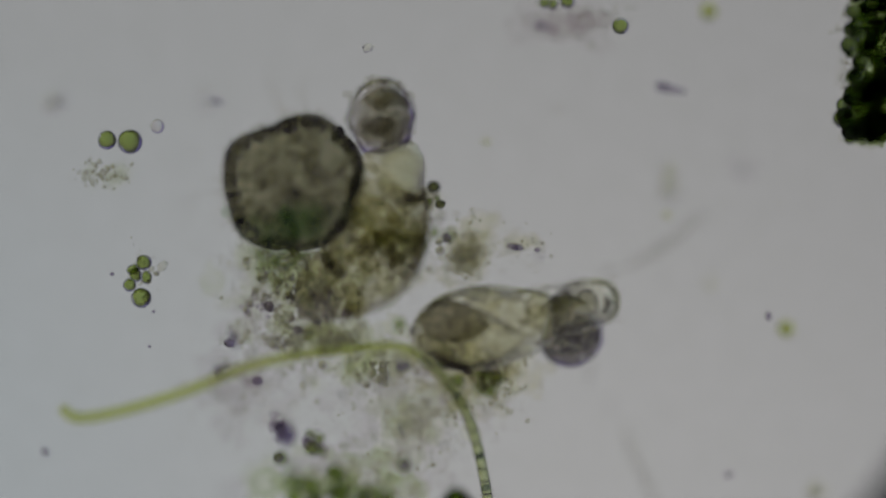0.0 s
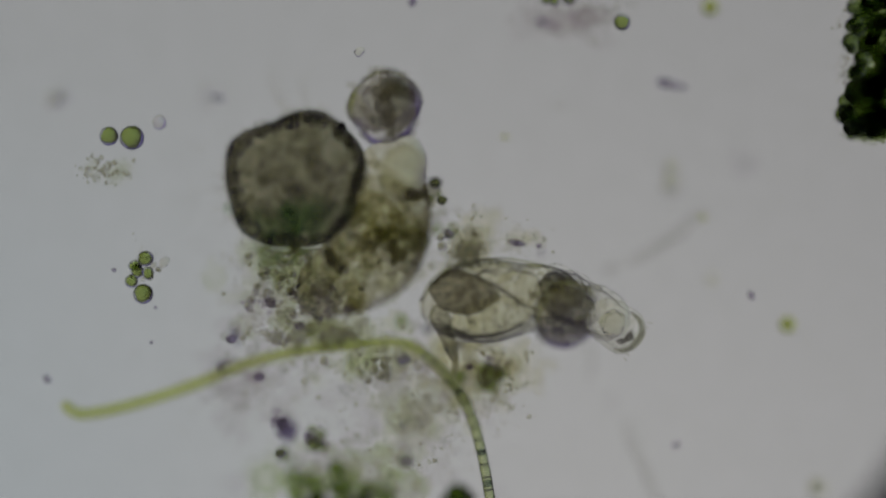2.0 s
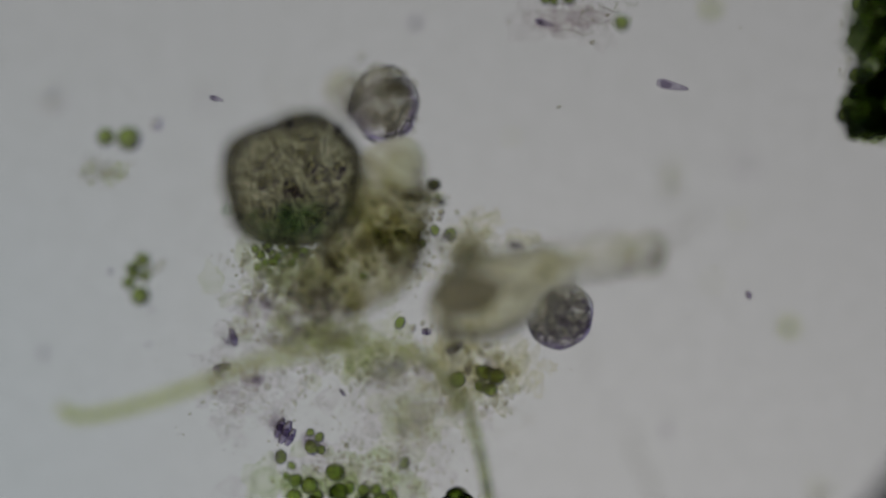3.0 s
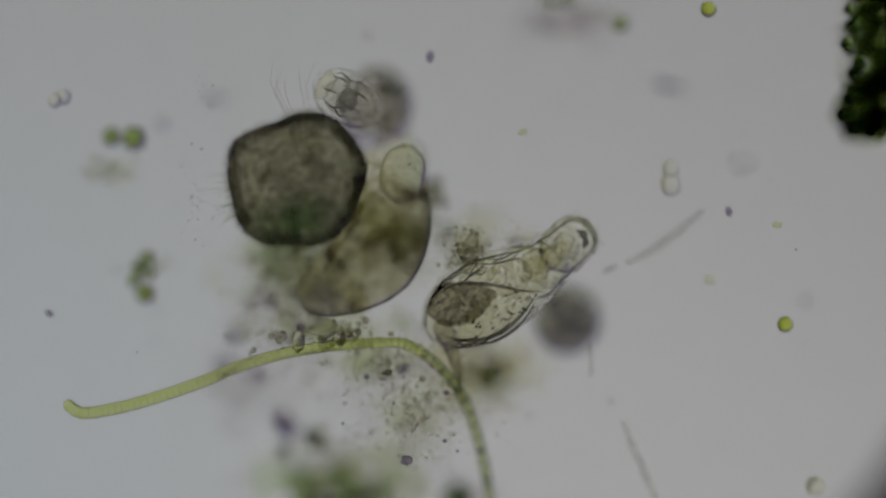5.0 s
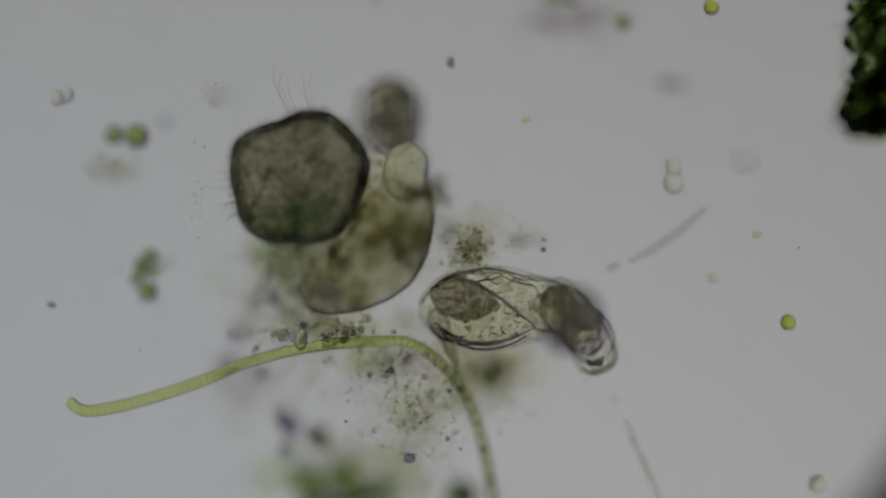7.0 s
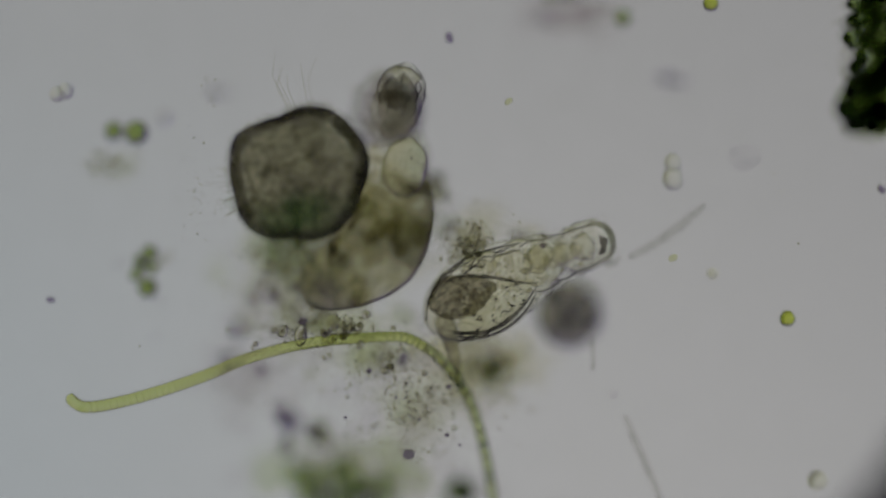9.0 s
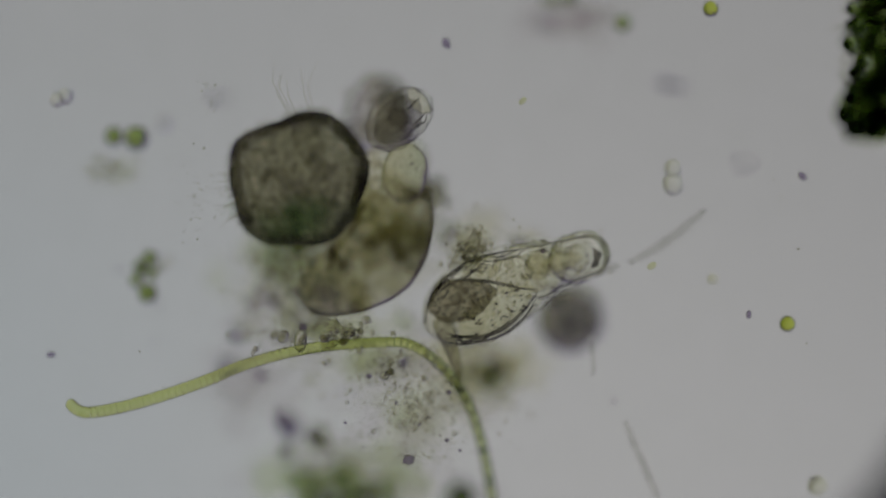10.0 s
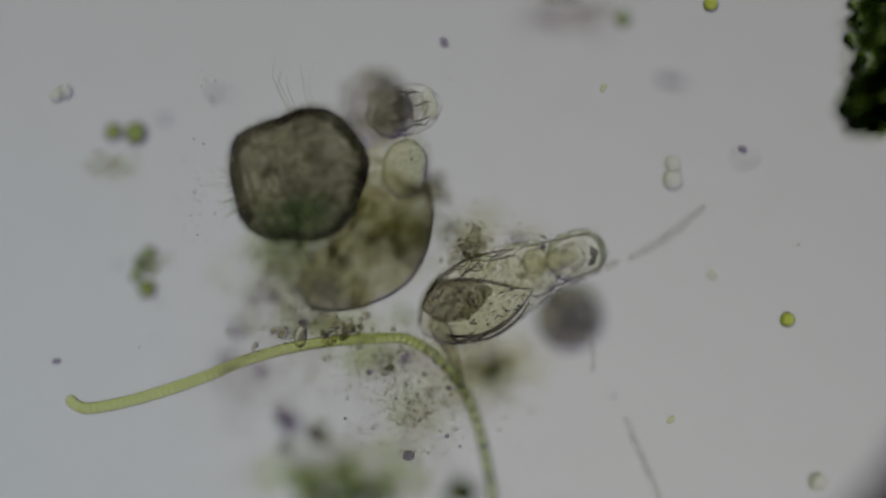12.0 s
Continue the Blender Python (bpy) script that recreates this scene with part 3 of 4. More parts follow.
def small_rotifer():
    ob = thing("small_rotifer", (0, 0, .075), "wrinkled clear rotifer standing on the slide and turning its head", "rotifer")
    def dome(bm):
        """A flat underside and a tall back."""
        for v in bm.verts:
            v.co.z *= 1.75 if v.co.z > 0 else 1.1
        return bm
    trunk = part("trunk", dome(blob(.060, .069, .062, .10, 1.8, 64, 3, .025)), M_BODY_TWO, ob, "wrinkled clear skin")
    part("inner_wall", dome(blob(.052, .060, .054, .12, 2.2, 48, 5, .03)), M_BODY_TWO, trunk)
    for k, (x, y, z, sx, sy, n, r) in enumerate(((.004, .032, .030, .020, .014, 70, .008), (.022, -.008, .020, .014, .020, 50, .008), (-.012, -.022, .010, .018, .014, 40, .007))):
        mass = grains("organ", n, lambda rng, x=x, y=y, z=z, sx=sx, sy=sy: Vector((rng.gauss(x, sx), rng.gauss(y, sy), rng.gauss(z, .016) + .09)), lambda rng, r=r: r * rng.lognormvariate(0, .3), M_ORGANELLE, "", "", 70 + k, 2)
        mass.parent = trunk
        mass.location = (0, 0, -.09)
        mass["label"] = "grey granular organ"
    rng = random.Random(19)
    for k in range(30):
        e = Vector((rng.gauss(0, 1), rng.gauss(0, 1), rng.gauss(-.5, .5))).normalized()
        f = e.cross(Vector((rng.gauss(0, 1), rng.gauss(0, 1), rng.gauss(0, 1)))).normalized()
        n, q = rng.uniform(.35, .9), rng.uniform(.74, .88)
        if k < 9:
            e, f = Vector((math.cos(2.3 * k), math.sin(2.3 * k), -.25)), Vector((-math.sin(2.3 * k), math.cos(2.3 * k), 0))
            q = .92 + .012 * (k % 5)
        ctrl = []
        for d in (-1, -.5, 0, .5, 1):
            p = (e * math.cos(d * n) + f * math.sin(d * n) + Vector((rng.gauss(0, .03), rng.gauss(0, .03), 0))) * q
            ctrl.append((p.x * .059, p.y * .068, p.z * (.10 if p.z > 0 else .062)))
        part("fold_edge_line", tube(curve_points(ctrl, 18), lambda t, w=.0019 if k < 9 else .0014: w * (.25 + math.sin(math.pi * t)), 6), M_LINE, trunk)
    head = part("head", lathe([(-.082, 0), (-.074, .026), (-.045, .045), (-.01, .046), (.02, .040), (.040, .032), (.052, .019), (.056, 0)], 34, .14, 26, .9, 4, .03), M_HEAD, ob, "clear ridged head")
    part("mastax", blob(.015, .021, .012, .7, 2.2, 32, 4, .2), M_JAWS, head, "dark jaws", pose(-.012, .004, -.010))
    part("crown", blob(.014, .026, .018, .3, 3, 22, 4, .06), M_ORGAN, head, at_pose=pose(.034, 0, .004))
    part("lining", lathe([(-.068, 0), (-.060, .020), (-.03, .034), (0, .033), (.02, .026), (.032, 0)], 26, .25, 30, .9, 2, .03), M_LINING, head)
    for k in range(8):
        y = (-.032, .031, -.025, .026, -.012, .014, .004, -.030)[k]
        x = (-.02, -.01, .012, .008, -.03, -.026, .02, .01)[k]
        ctrl = [(x - .016, y * .9, .016), (x - .004, y * 1.06 + .003 * math.sin(k), .02), (x + .008, y - .003 * math.sin(2 * k), .02), (x + .018, y * .85, .016)]
        part("fold_edge_line", tube(curve_points(ctrl, 14), lambda t: .0012 * (.3 + math.sin(math.pi * t)), 6), M_LINE, head)
    return ob, head


# ---- the green thread ----
def filament():
    ctrl = [(122, 704), (130, 718), (156, 727), (220, 716), (300, 693), (370, 668), (430, 643), (500, 623), (560, 612), (620, 606), (680, 602), (722, 605),
            (765, 630), (800, 667), (830, 715), (850, 775), (863, 835), (874, 905)]
    z = lambda i: .223 - .0026 * max(0, i - 9) ** 1.7
    ctrl = [at(u, v + 1, z(i)) for i, (u, v) in enumerate(ctrl)]
    ob = thing("algal_thread", (0, 0, 0), "long yellow-green segmented algal thread bent in the middle", "algae")
    n = 84
    pts = curve_points(ctrl, n + 1)
    step = (pts[1] - pts[0]).length

    def drum(mat, r, h):
        bm = bmesh.new()
        q = .0010
        rings = [[bm.verts.new((x, k * math.cos(a), k * math.sin(a))) for a in [math.tau * n / 18 for n in range(18)]] for x, k in ((-h + .0001, r * .985), (q - h, r), (h - q, r), (h - .0001, r * .985))]
        for a, b in zip(rings, rings[1:]):
            for n in range(18):
                bm.faces.new((a[n - 1], a[n], b[n], b[n - 1]))
        bm.faces.new(rings[0])
        bm.faces.new(rings[-1])
        bmesh.ops.recalc_face_normals(bm, faces=bm.faces)
        return part("thread_cell", bm, mat, ob)
    young, old = drum(M_FILAMENT, .0106, step * .5), drum(M_FILAMENT_OLD, .0092, step)
    rng = random.Random(3)
    tip = curve_points(pts[:5], 40)
    part("tip_cell", tube(tip, lambda t: .0104 * min(1, .35 + (t * 9) ** .6 * .5), 18), M_FILAMENT, ob, "rounded hooked end cell")
    spans = [(i, i + 1) for i in range(4, 56)] + [(i, i + 2) for i in range(56, 84, 2)]
    for i, j in spans:
        a, b = pts[i], pts[j]
        m = Matrix.Translation((a + b) / 2) @ (b - a).to_track_quat("X", "Z").to_matrix().to_4x4()
        base = young if i < 56 else old
        w = (.66 + .34 * min(1, (i + .6) / 2.5)) * (1 - .14 * min(1, max(0, i - 20) / 30) if i < 56 else 1)
        s = (1.0, w * rng.uniform(.98, 1.02), w)
        if i in (4, 56):
            base.matrix_basis = m @ Matrix.Diagonal((*s, 1))
        else:
            again(base, m, ob, s)
    for i in (64, 74, 79):
        d = pts[i] - pts[i - 1]
        part("node_plug", blob(.006, .0082, .0082, .2, 2, 16, i), M_PLUG, ob, "blue-grey node plug", Matrix.Translation(pts[i]) @ d.to_track_quat("X", "Z").to_matrix().to_4x4())
    return ob


# ---- small algae ----
def cell_kind():
    ob = thing("algal_cell", (0, 0, 0), "round green algal cell lying on the slide", "algae", "algal cells")
    part("cell_wall", blob(1, 1, .9, .04, 1.5, 24, 1), M_CELL, ob)
    part("chloroplast", blob(.78, .74, .68, .2, 1.6, 20, 2), M_CHLORO, ob, at_pose=pose(.05, .03, -.05))
    return ob


def dark_cell_kind():
    ob = thing("packed_cell", (0, 0, 0), "dark green algal cell packed in a clump", "algae", "packed algal cells")
    part("cell_wall", blob(1, 1, .9, .05, 1.5, 20, 3), M_CELL, ob)
    part("chloroplast", blob(.86, .84, .8, .15, 1.6, 18, 4), M_DEEP, ob)
    return ob


def set_cell(kind, first, c, r, turn, stretch=1.0):
    m = Matrix.Translation(c) @ pose(0, 0, 0, 0, 0, turn)
    sc = (r * stretch, r, r)
    if first:
        ob = kind
        ob.matrix_basis = m @ Matrix.Diagonal((*sc, 1))
    else:
        kept = kind.matrix_basis.copy()
        kind.scale = sc
        ob = copy_thing(kind, m)
        kind.matrix_basis = kept
    return ob


def algae():
    kind = cell_kind()
    singles = [(187, 243, 17, 1), (228, 246, 22, 1), (253, 461, 14, 1), (233, 473, 9, 1.3), (257, 487, 10, 1.2), (227, 501, 12, 1), (248, 524, 18, 1), (238, 483, 11, 1.2),
               (1101, 40, 15, 1), (810, 672, 15, 1), (856, 660, 13, 1.2), (880, 667, 15, 1), (868, 690, 13, 1), (850, 684, 10, 1), (797, 415, 12, 1), (769, 408, 9, 1.2),
               (549, 766, 8, 1), (565, 775, 9, 1.2), (552, 792, 13, 1.2), (568, 796, 9, 1), (497, 809, 11, 1.25), (516, 825, 8, 1.2), (524, 851, 13, 1), (549, 860, 16, 1), (594, 836, 17, 1.05), (560, 878, 14, 1),
               (520, 880, 15, 1), (590, 872, 11, 1), (618, 864, 11, 1.2), (644, 868, 12, 1), (666, 867, 12, 1), (692, 877, 12, 1), (606, 889, 13, 1), (640, 892, 12, 1), (507, 843, 7, 1.3), (810, 884, 23, 1), (716, 820, 9, 1.4),
               (452, 440, 8, 1.2), (462, 452, 9, 1), (470, 466, 7, 1.3), (480, 446, 8, 1), (492, 454, 9, 1.1), (506, 446, 7, 1.2), (518, 440, 8, 1), (526, 452, 9, 1.2), (534, 464, 7, 1), (458, 474, 8, 1.1), (500, 474, 8, 1.2), (476, 482, 7, 1),
               (660, 412, 7, 1.2), (674, 424, 7, 1), (690, 414, 7, 1.2), (704, 426, 8, 1), (718, 414, 7, 1), (730, 424, 7, 1.3), (745, 432, 8, 1), (664, 432, 6, 1), (698, 438, 6, 1.2), (600, 418, 8, 1.2), (582, 518, 8, 1), (708, 572, 9, 1.4), (640, 476, 8, 1), (485, 463, 9, 1.3), (516, 466, 9, 1), (538, 446, 9, 1.2), (474, 436, 9, 1.2), (500, 437, 8, 1.1)]
    for i, (u, v, r, s) in enumerate(singles):
        r /= 1000
        set_cell(kind, i == 0, at(u, v, r * .9 + (.004 if v > 815 else .12 if u < 300 else .10 if v < 100 else .05 if 750 < v < 815 else .03 if r > .008 else .01), LOW), r, i * 67, s)
    for k, (u, v, r) in enumerate(((1522, 8, 15), (1512, 54, 11), (1530, 35, 14), (1524, 104, 10), (1516, 134, 14), (1534, 124, 12), (1494, 205, 15), (1514, 228, 15), (1538, 234, 14), (1558, 228, 15))):
        set_cell(kind, False, at(u, v, .05 + .02 * (k % 4), LOW), r / 1000, 50 * k, 1.05)
    for k, (u, v, r) in enumerate(((967, -3, 9), (982, -1, 9), (1008, -7, 13))):
        set_cell(kind, False, at(u, v, .09, MID), r / 1000, 50 * k, 1.05)
    dark = dark_cell_kind()
    rng = random.Random(11)
    edge = lambda v: 1513 + 10 * math.sin(v / 17 + 1.2) + 5 * math.sin(v / 7) - (20 if v > 172 else 0)
    for i in range(26):
        v = -30 + 10.6 * i + rng.uniform(-4, 4)
        set_cell(dark, i == 0, at(edge(v) + rng.uniform(0, 9), v, rng.uniform(.08, .2), MID), rng.uniform(.009, .014), rng.uniform(0, 360), rng.uniform(1, 1.2))
    for k, (u, v, r) in enumerate(((1518, 52, 12), (1512, 128, 13), (1508, 14, 12), (1506, 168, 11), (1497, 200, 17), (1516, 222, 16), (1542, 228, 15))):
        set_cell(dark, False, at(u, v, .17 + .01 * (k % 3), UP), r / 1000, 70 * k, 1.05)
    for k, (u, v, r) in enumerate(((806, 880, 17), (822, 892, 18), (792, 894, 15))):
        set_cell(dark, False, at(u, v, .03 + .012 * (k % 2), LOW), r / 1000, 50 * k, 1.1)
    for k, (u, v, r) in enumerate(((771, 322, 11), (784, 353, 7), (778, 342, 5), (764, 348, 6))):
        set_cell(kind, False, at(u, v, .092 + .01 * (k % 2), MID), r / 1000, 70 * k, 1.1)
    for i in range(18):
        u, v = rng.uniform(525, 690), 900 + rng.uniform(-34, 30)
        set_cell(dark if i % 3 == 0 else kind, False, at(u, v, rng.uniform(.016, .03), LOW), rng.uniform(.011, .017), rng.uniform(0, 360), 1.1)

    def pick(rng):
        v = rng.uniform(-60, 232)
        return at(edge(v) + 13 + 130 * rng.random(), v, rng.uniform(.05, .2), MID)
    grains("algal_clump", 340, pick, lambda rng: rng.uniform(.011, .020), M_CLUMP, "dense dark green clump of packed algae", "algae", 90, 3)


# ---- crumbs and flocs ----
def crumbs():
    fields = [("brown_detritus", 480, 525, 505, 52, 42, .01, .21, .0028, 1), ("brown_detritus", 330, 545, 590, 70, 24, .01, .24, .0028, 2), ("loose_detritus", 800, 740, 740, 68, 58, .0, .24, .0019, 3),
              ("loose_detritus", 420, 660, 650, 55, 24, .02, .25, .0026, 4), ("brown_detritus", 300, 828, 445, 18, 26, .05, .26, .0030, 5), ("loose_detritus", 420, 872, 668, 32, 32, .0, .14, .0026, 6),
              ("loose_detritus", 420, 440, 690, 62, 42, .0, .10, .0017, 7), ("brown_detritus", 420, 690, 415, 42, 44, .01, .07, .0036, 8), ("brown_detritus", 260, 520, 452, 52, 12, .01, .09, .0032, 9),
              ("loose_detritus", 500, 640, 840, 75, 40, .0, .08, .0022, 10), ("loose_detritus", 130, 185, 300, 24, 11, .11, .17, .0026, 11), ("loose_detritus", 110, 1040, 18, 46, 18, .02, .08, .0018, 12),
              ("loose_detritus", 50, 365, 170, 14, 20, .2, .26, .0015, 13), ("loose_detritus", 90, 1492, 110, 10, 55, .02, .2, .0020, 14), ("loose_detritus", 150, 905, 425, 36, 20, .05, .24, .0017, 15),
              ("loose_detritus", 44, 253, 476, 16, 26, .09, .14, .0028, 23), ("loose_detritus", 90, 340, 330, 22, 60, .22, .27, .0013, 16),
              ("pale_detritus", 230, 728, 706, 44, 40, .215, .25, .0034, 17), ("brown_detritus", 90, 830, 440, 20, 24, .21, .25, .0028, 18), ("brown_detritus", 130, 585, 505, 48, 36, .09, .16, .0036, 19),
              ("brown_detritus", 14, 555, 492, 46, 34, .10, .17, .0068, 20), ("brown_detritus", 10, 500, 480, 30, 26, .10, .17, .0062, 21), ("brown_detritus", 50, 605, 588, 24, 11, .19, .24, .0044, 22)]
    for name, n, u, v, su, sv, z0, z1, s, seed in fields:
        def pick(rng, u=u, v=v, su=su, sv=sv, z0=z0, z1=z1):
            z = rng.uniform(z0, z1)
            return at(rng.gauss(u, su), rng.gauss(v, sv), z, MID)
        grains(name, n, pick, lambda rng, s=s: s * rng.lognormvariate(0, .45), M_PALE_CRUMB if name.startswith("pale") else M_DETRITUS, "loose cloud of fine brown crumbs in the water", "detritus", seed)
    grains("fine_dust", 260, lambda rng: at(rng.uniform(0, 1568), rng.uniform(0, 882), rng.choice((rng.uniform(.0, .05), rng.uniform(.2, .27))), UP), lambda rng: .0012 * rng.lognormvariate(0, .45), M_DETRITUS,
           "scattered tiny specks of dust in the water", "dust", 77)
    flocs = [(40, 525, 505, 60, 46, .017, 1), (32, 500, 560, 66, 36, .016, 2), (30, 580, 590, 66, 18, .014, 1), (22, 655, 645, 44, 16, .013, 1), (36, 735, 725, 80, 55, .017, 2), (18, 745, 745, 40, 30, .015, 1), (22, 830, 450, 18, 28, .013, 0),
             (26, 875, 670, 34, 30, .014, 0), (40, 828, 640, 50, 36, .015, 0), (10, 830, 690, 34, 26, .014, 1), (42, 450, 688, 58, 44, .016, 2), (30, 640, 840, 90, 36, .017, 2), (30, 600, 856, 60, 20, .018, 3), (24, 690, 410, 40, 45, .016, 0), (10, 1040, 20, 40, 16, .013, 2), (16, 985, 38, 30, 12, .014, 2),
             (10, 910, 430, 30, 18, .010, 0), (6, 185, 300, 22, 8, .010, 1)]
    for k, (n, u, v, su, sv, r, g) in enumerate(flocs):
        grains("floc", int(n * 1.5), lambda rng, u=u, v=v, su=su, sv=sv: at(rng.gauss(u, su), rng.gauss(v, sv), rng.uniform(.0, .09), LOW), lambda rng, r=r: r * rng.lognormvariate(0, .35), (M_FLOC, M_GREEN_FLOC, M_GREY_FLOC, M_MOSS)[g],
               ("pale brown veil of slime on the slide", "pale green veil of slime on the slide", "pale grey veil of slime on the slide", "green veil of slime on the slide")[g], "detritus", 40 + k, 3)


def diatoms():
    for i, (u, v, a, b, ang, t) in enumerate([(413, 597, 17, 7, -75, LOW), (393, 651, 17, 7, 12, LOW), (505, 765, 22, 8, 65, LOW), (495, 757, 19, 7, 68, LOW), (514, 774, 17, 7, 62, LOW), (805, 615, 16, 8, 35, LOW), (963, 41, 17, 8, -15, LOW), (1190, 152, 29, 10, -12, LOW),
                                              (383, 175, 13, 7, -15, LOW), (606, 695, 8, 4, -50, LOW), (755, 587, 9, 8, 0, LOW), (713, 752, 9, 4, -60, MID), (916, 428, 15, 6, -10, MID)]):
        z = b / 1000 if t == LOW else .11
        c = at(u, v, z + (.032 if t == LOW else 0), t)
        ob = thing("diatom", tuple(c), "small dark-edged oblong diatom shell", "diatom", "diatoms", ang)
        a, b = a / 1000, b / 1000
        wisp = i in (6, 7, 8)
        q = .45 if wisp else 1
        part("shell", lathe([(-a, 0), (-a * .97, b * .7), (-a * .85, b), (0, b * 1.04 * (q + 1) / 2), (a * .85, b * q), (a * .97, b * .7 * q), (a, 0)], 20), M_WISP if wisp else M_DIATOM, ob)
        part("content", blob(a * .35, b * .6, b * .5, .3, seg=14, seed=i), M_WISP if wisp else M_PURPLE, ob, at_pose=pose(-a * .4 if wisp else 0, 0, 0))


def floaters():
    for u, v, r, mat, label in ((1393, 571, 15, M_YELLOW, "bright yellow-green cell floating in the water"), (1257, 13, 15, M_YELLOW, "bright yellow-green cell floating in the water"),
                                (1446, 857, 19, M_CLEAR, "clear pale green droplet floating in the water"), (1260, 491, 11, M_CLEAR, "clear pale green droplet floating in the water")):
        c = at(u, v, .2755 - r / 1000 if mat is M_YELLOW else .292, UP)
        ob = thing("floating_cell", tuple(c), label, "algae", "floating cells")
        part("cell_wall", blob(r / 1000, r / 1000, r / 1000, .06, 1.5, 24, 1), M_DROP if mat is M_CLEAR else M_CLEAR, ob)
        part("content", blob(r / 1300, r / 1350, r / 1500, .15, 1.5, 20, 2), M_DROP if mat is M_CLEAR else mat, ob)
    for u, v, lobes in ((1190, 312, ((0, -.017, .015), (0, .012, .0185))), (108, 174, ((-.008, .0, .013), (.008, -.006, .014)))):
        ob = thing("clear_droplet", tuple(at(u, v, .280, UP)), "clear colourless twin droplet with a bright centre", "droplet", "droplets")
        for x, y, r in lobes:
            part("lobe", blob(r, r * 1.1, r, .06, 1.5, 24, r * 90), M_CLEAR, ob, at_pose=pose(x, -y, 0))
    ob = thing("clear_droplet", tuple(at(277, 219, .11, LOW)), "small colourless droplet beside two green cells", "droplet", "droplets")
    part("lobe", blob(.012, .0125, .012, .06, 1.5, 24, 4), M_EGG, ob)
    for u, v, r in ((1318, 285, 27), (375, 172, 20), (1085, 705, 9)):
        tagged(part("slime_flake", blob(r / 1000, r / 1150, .0012, .35, 1.2, 40, r), M_SMUDGE, at_pose=pose(*at(u, v, .2922, UP))), "faint grey flake of slime in the water", "slime", "slime flakes")
    for k, ctrl in enumerate(([(985, 56), (1002, 52), (1022, 58), (1034, 62), (1052, 56)], [(1024, 34), (1030, 24), (1042, 18), (1056, 22)], [(1060, 10), (1076, 16), (1088, 22), (1100, 20)], [(1036, 42), (1050, 38), (1064, 42), (1080, 36)], [(1104, 4), (1124, 10), (1128, 2)])):
        path = [at(u, v, .05 + .004 * k, LOW) for u, v in ctrl]
        tagged(part("slime_thread", tube(curve_points(path, 24), lambda t: .0016 * (.4 + math.sin(math.pi * t)), 6), M_FAINT), "thin pale slime thread in the water", "slime", "slime threads")
    for u, v, a, b, ang in ((487, 590, 9, 7, 20), (500, 594, 12, 9, 60), (531, 602, 20, 11, 85), (588, 606, 11, 8, 40), (616, 590, 9, 7, 0), (606, 603, 8, 7, 0), (636, 618, 8, 6, 60), (680, 664, 8, 7, 0), (690, 656, 7, 6, 40),
                            (466, 480, 10, 8, 40), (495, 490, 11, 7, 80), (537, 506, 10, 9, 0), (538, 528, 9, 8, 30), (540, 549, 8, 7, 0), (598, 458, 13, 9, -50), (583, 508, 8, 7, 0), (610, 470, 9, 7, 30), (508, 462, 9, 7, 10), (560, 470, 8, 7, 0), (600, 540, 9, 8, 0), (680, 662, 11, 8, 20), (490, 600, 10, 8, 0)):
        deep = (u, v) in ((680, 662), (490, 600)) or v < 560
        ob = thing("empty_shell", tuple(at(u, v, .12, MID) if deep else at(u, v, .232, UP)), "small clear dark-edged empty shell", "shell", "empty shells", ang)
        part("wall", blob(a / 1000, b / 1000, b / 1000, .12, 1.6, 20, u), M_SHELL, ob)
        if (u, v) not in ((680, 664), (690, 656)):
            part("grain", blob(a / 2500, b / 2600, b / 2600, .3, 1.6, 10, u), M_BROWN, ob)
    rng = random.Random(57)
    for n, u, v, su, sv, z0, z1, t in ((34, 712, 395, 34, 40, .035, .060, LOW), (30, 530, 490, 52, 40, .035, .060, LOW), (14, 700, 640, 50, 50, .030, .055, LOW), (8, 840, 660, 34, 24, .030, .055, LOW),
                                       (34, 530, 520, 46, 44, .120, .145, MID), (10, 660, 640, 46, 18, .120, .145, MID), (10, 815, 430, 24, 18, .120, .145, MID), (12, 560, 590, 60, 14, .225, .245, UP)):
        for k in range(n):
            a = rng.uniform(.005, .0095)
            b = a * rng.uniform(.6, .95)
            c = at(rng.gauss(u, su), rng.gauss(v, sv), rng.uniform(z0, z1), t)
            ob = thing("empty_shell", tuple(c), "small clear dark-edged empty shell", "shell", "empty shells", rng.uniform(0, 180))
            part("wall", blob(a, b, b, .14, 1.6, 20, k), M_SHELL, ob)
            part("grain", blob(a * .4, b * .4, b * .4, .3, 1.6, 10, k), M_BROWN, ob)
    # added grains: the purple dark of out-of-focus cells and clumps, put in as colour
    for k, (u, v, su, sv, n, r) in enumerate(((868, 658, 14, 12, 14, .0070), (497, 742, 6, 12, 12, .0070), (560, 772, 8, 10, 14, .0070), (540, 520, 7, 22, 22, .0060), (600, 456, 8, 12, 12, .0060), (588, 515, 9, 14, 12, .0060), (470, 535, 20, 12, 14, .0055))):
        grains("dark_overlay", n, lambda rng, u=u, v=v, su=su, sv=sv: at(rng.gauss(u, su), rng.gauss(v, sv), rng.uniform(.10, .15), UP), lambda rng, r=r: r * rng.lognormvariate(0, .3), M_OVERLAY, "soft purplish brown grains added over cells and clumps to darken them", "slime", 120 + k, 2)
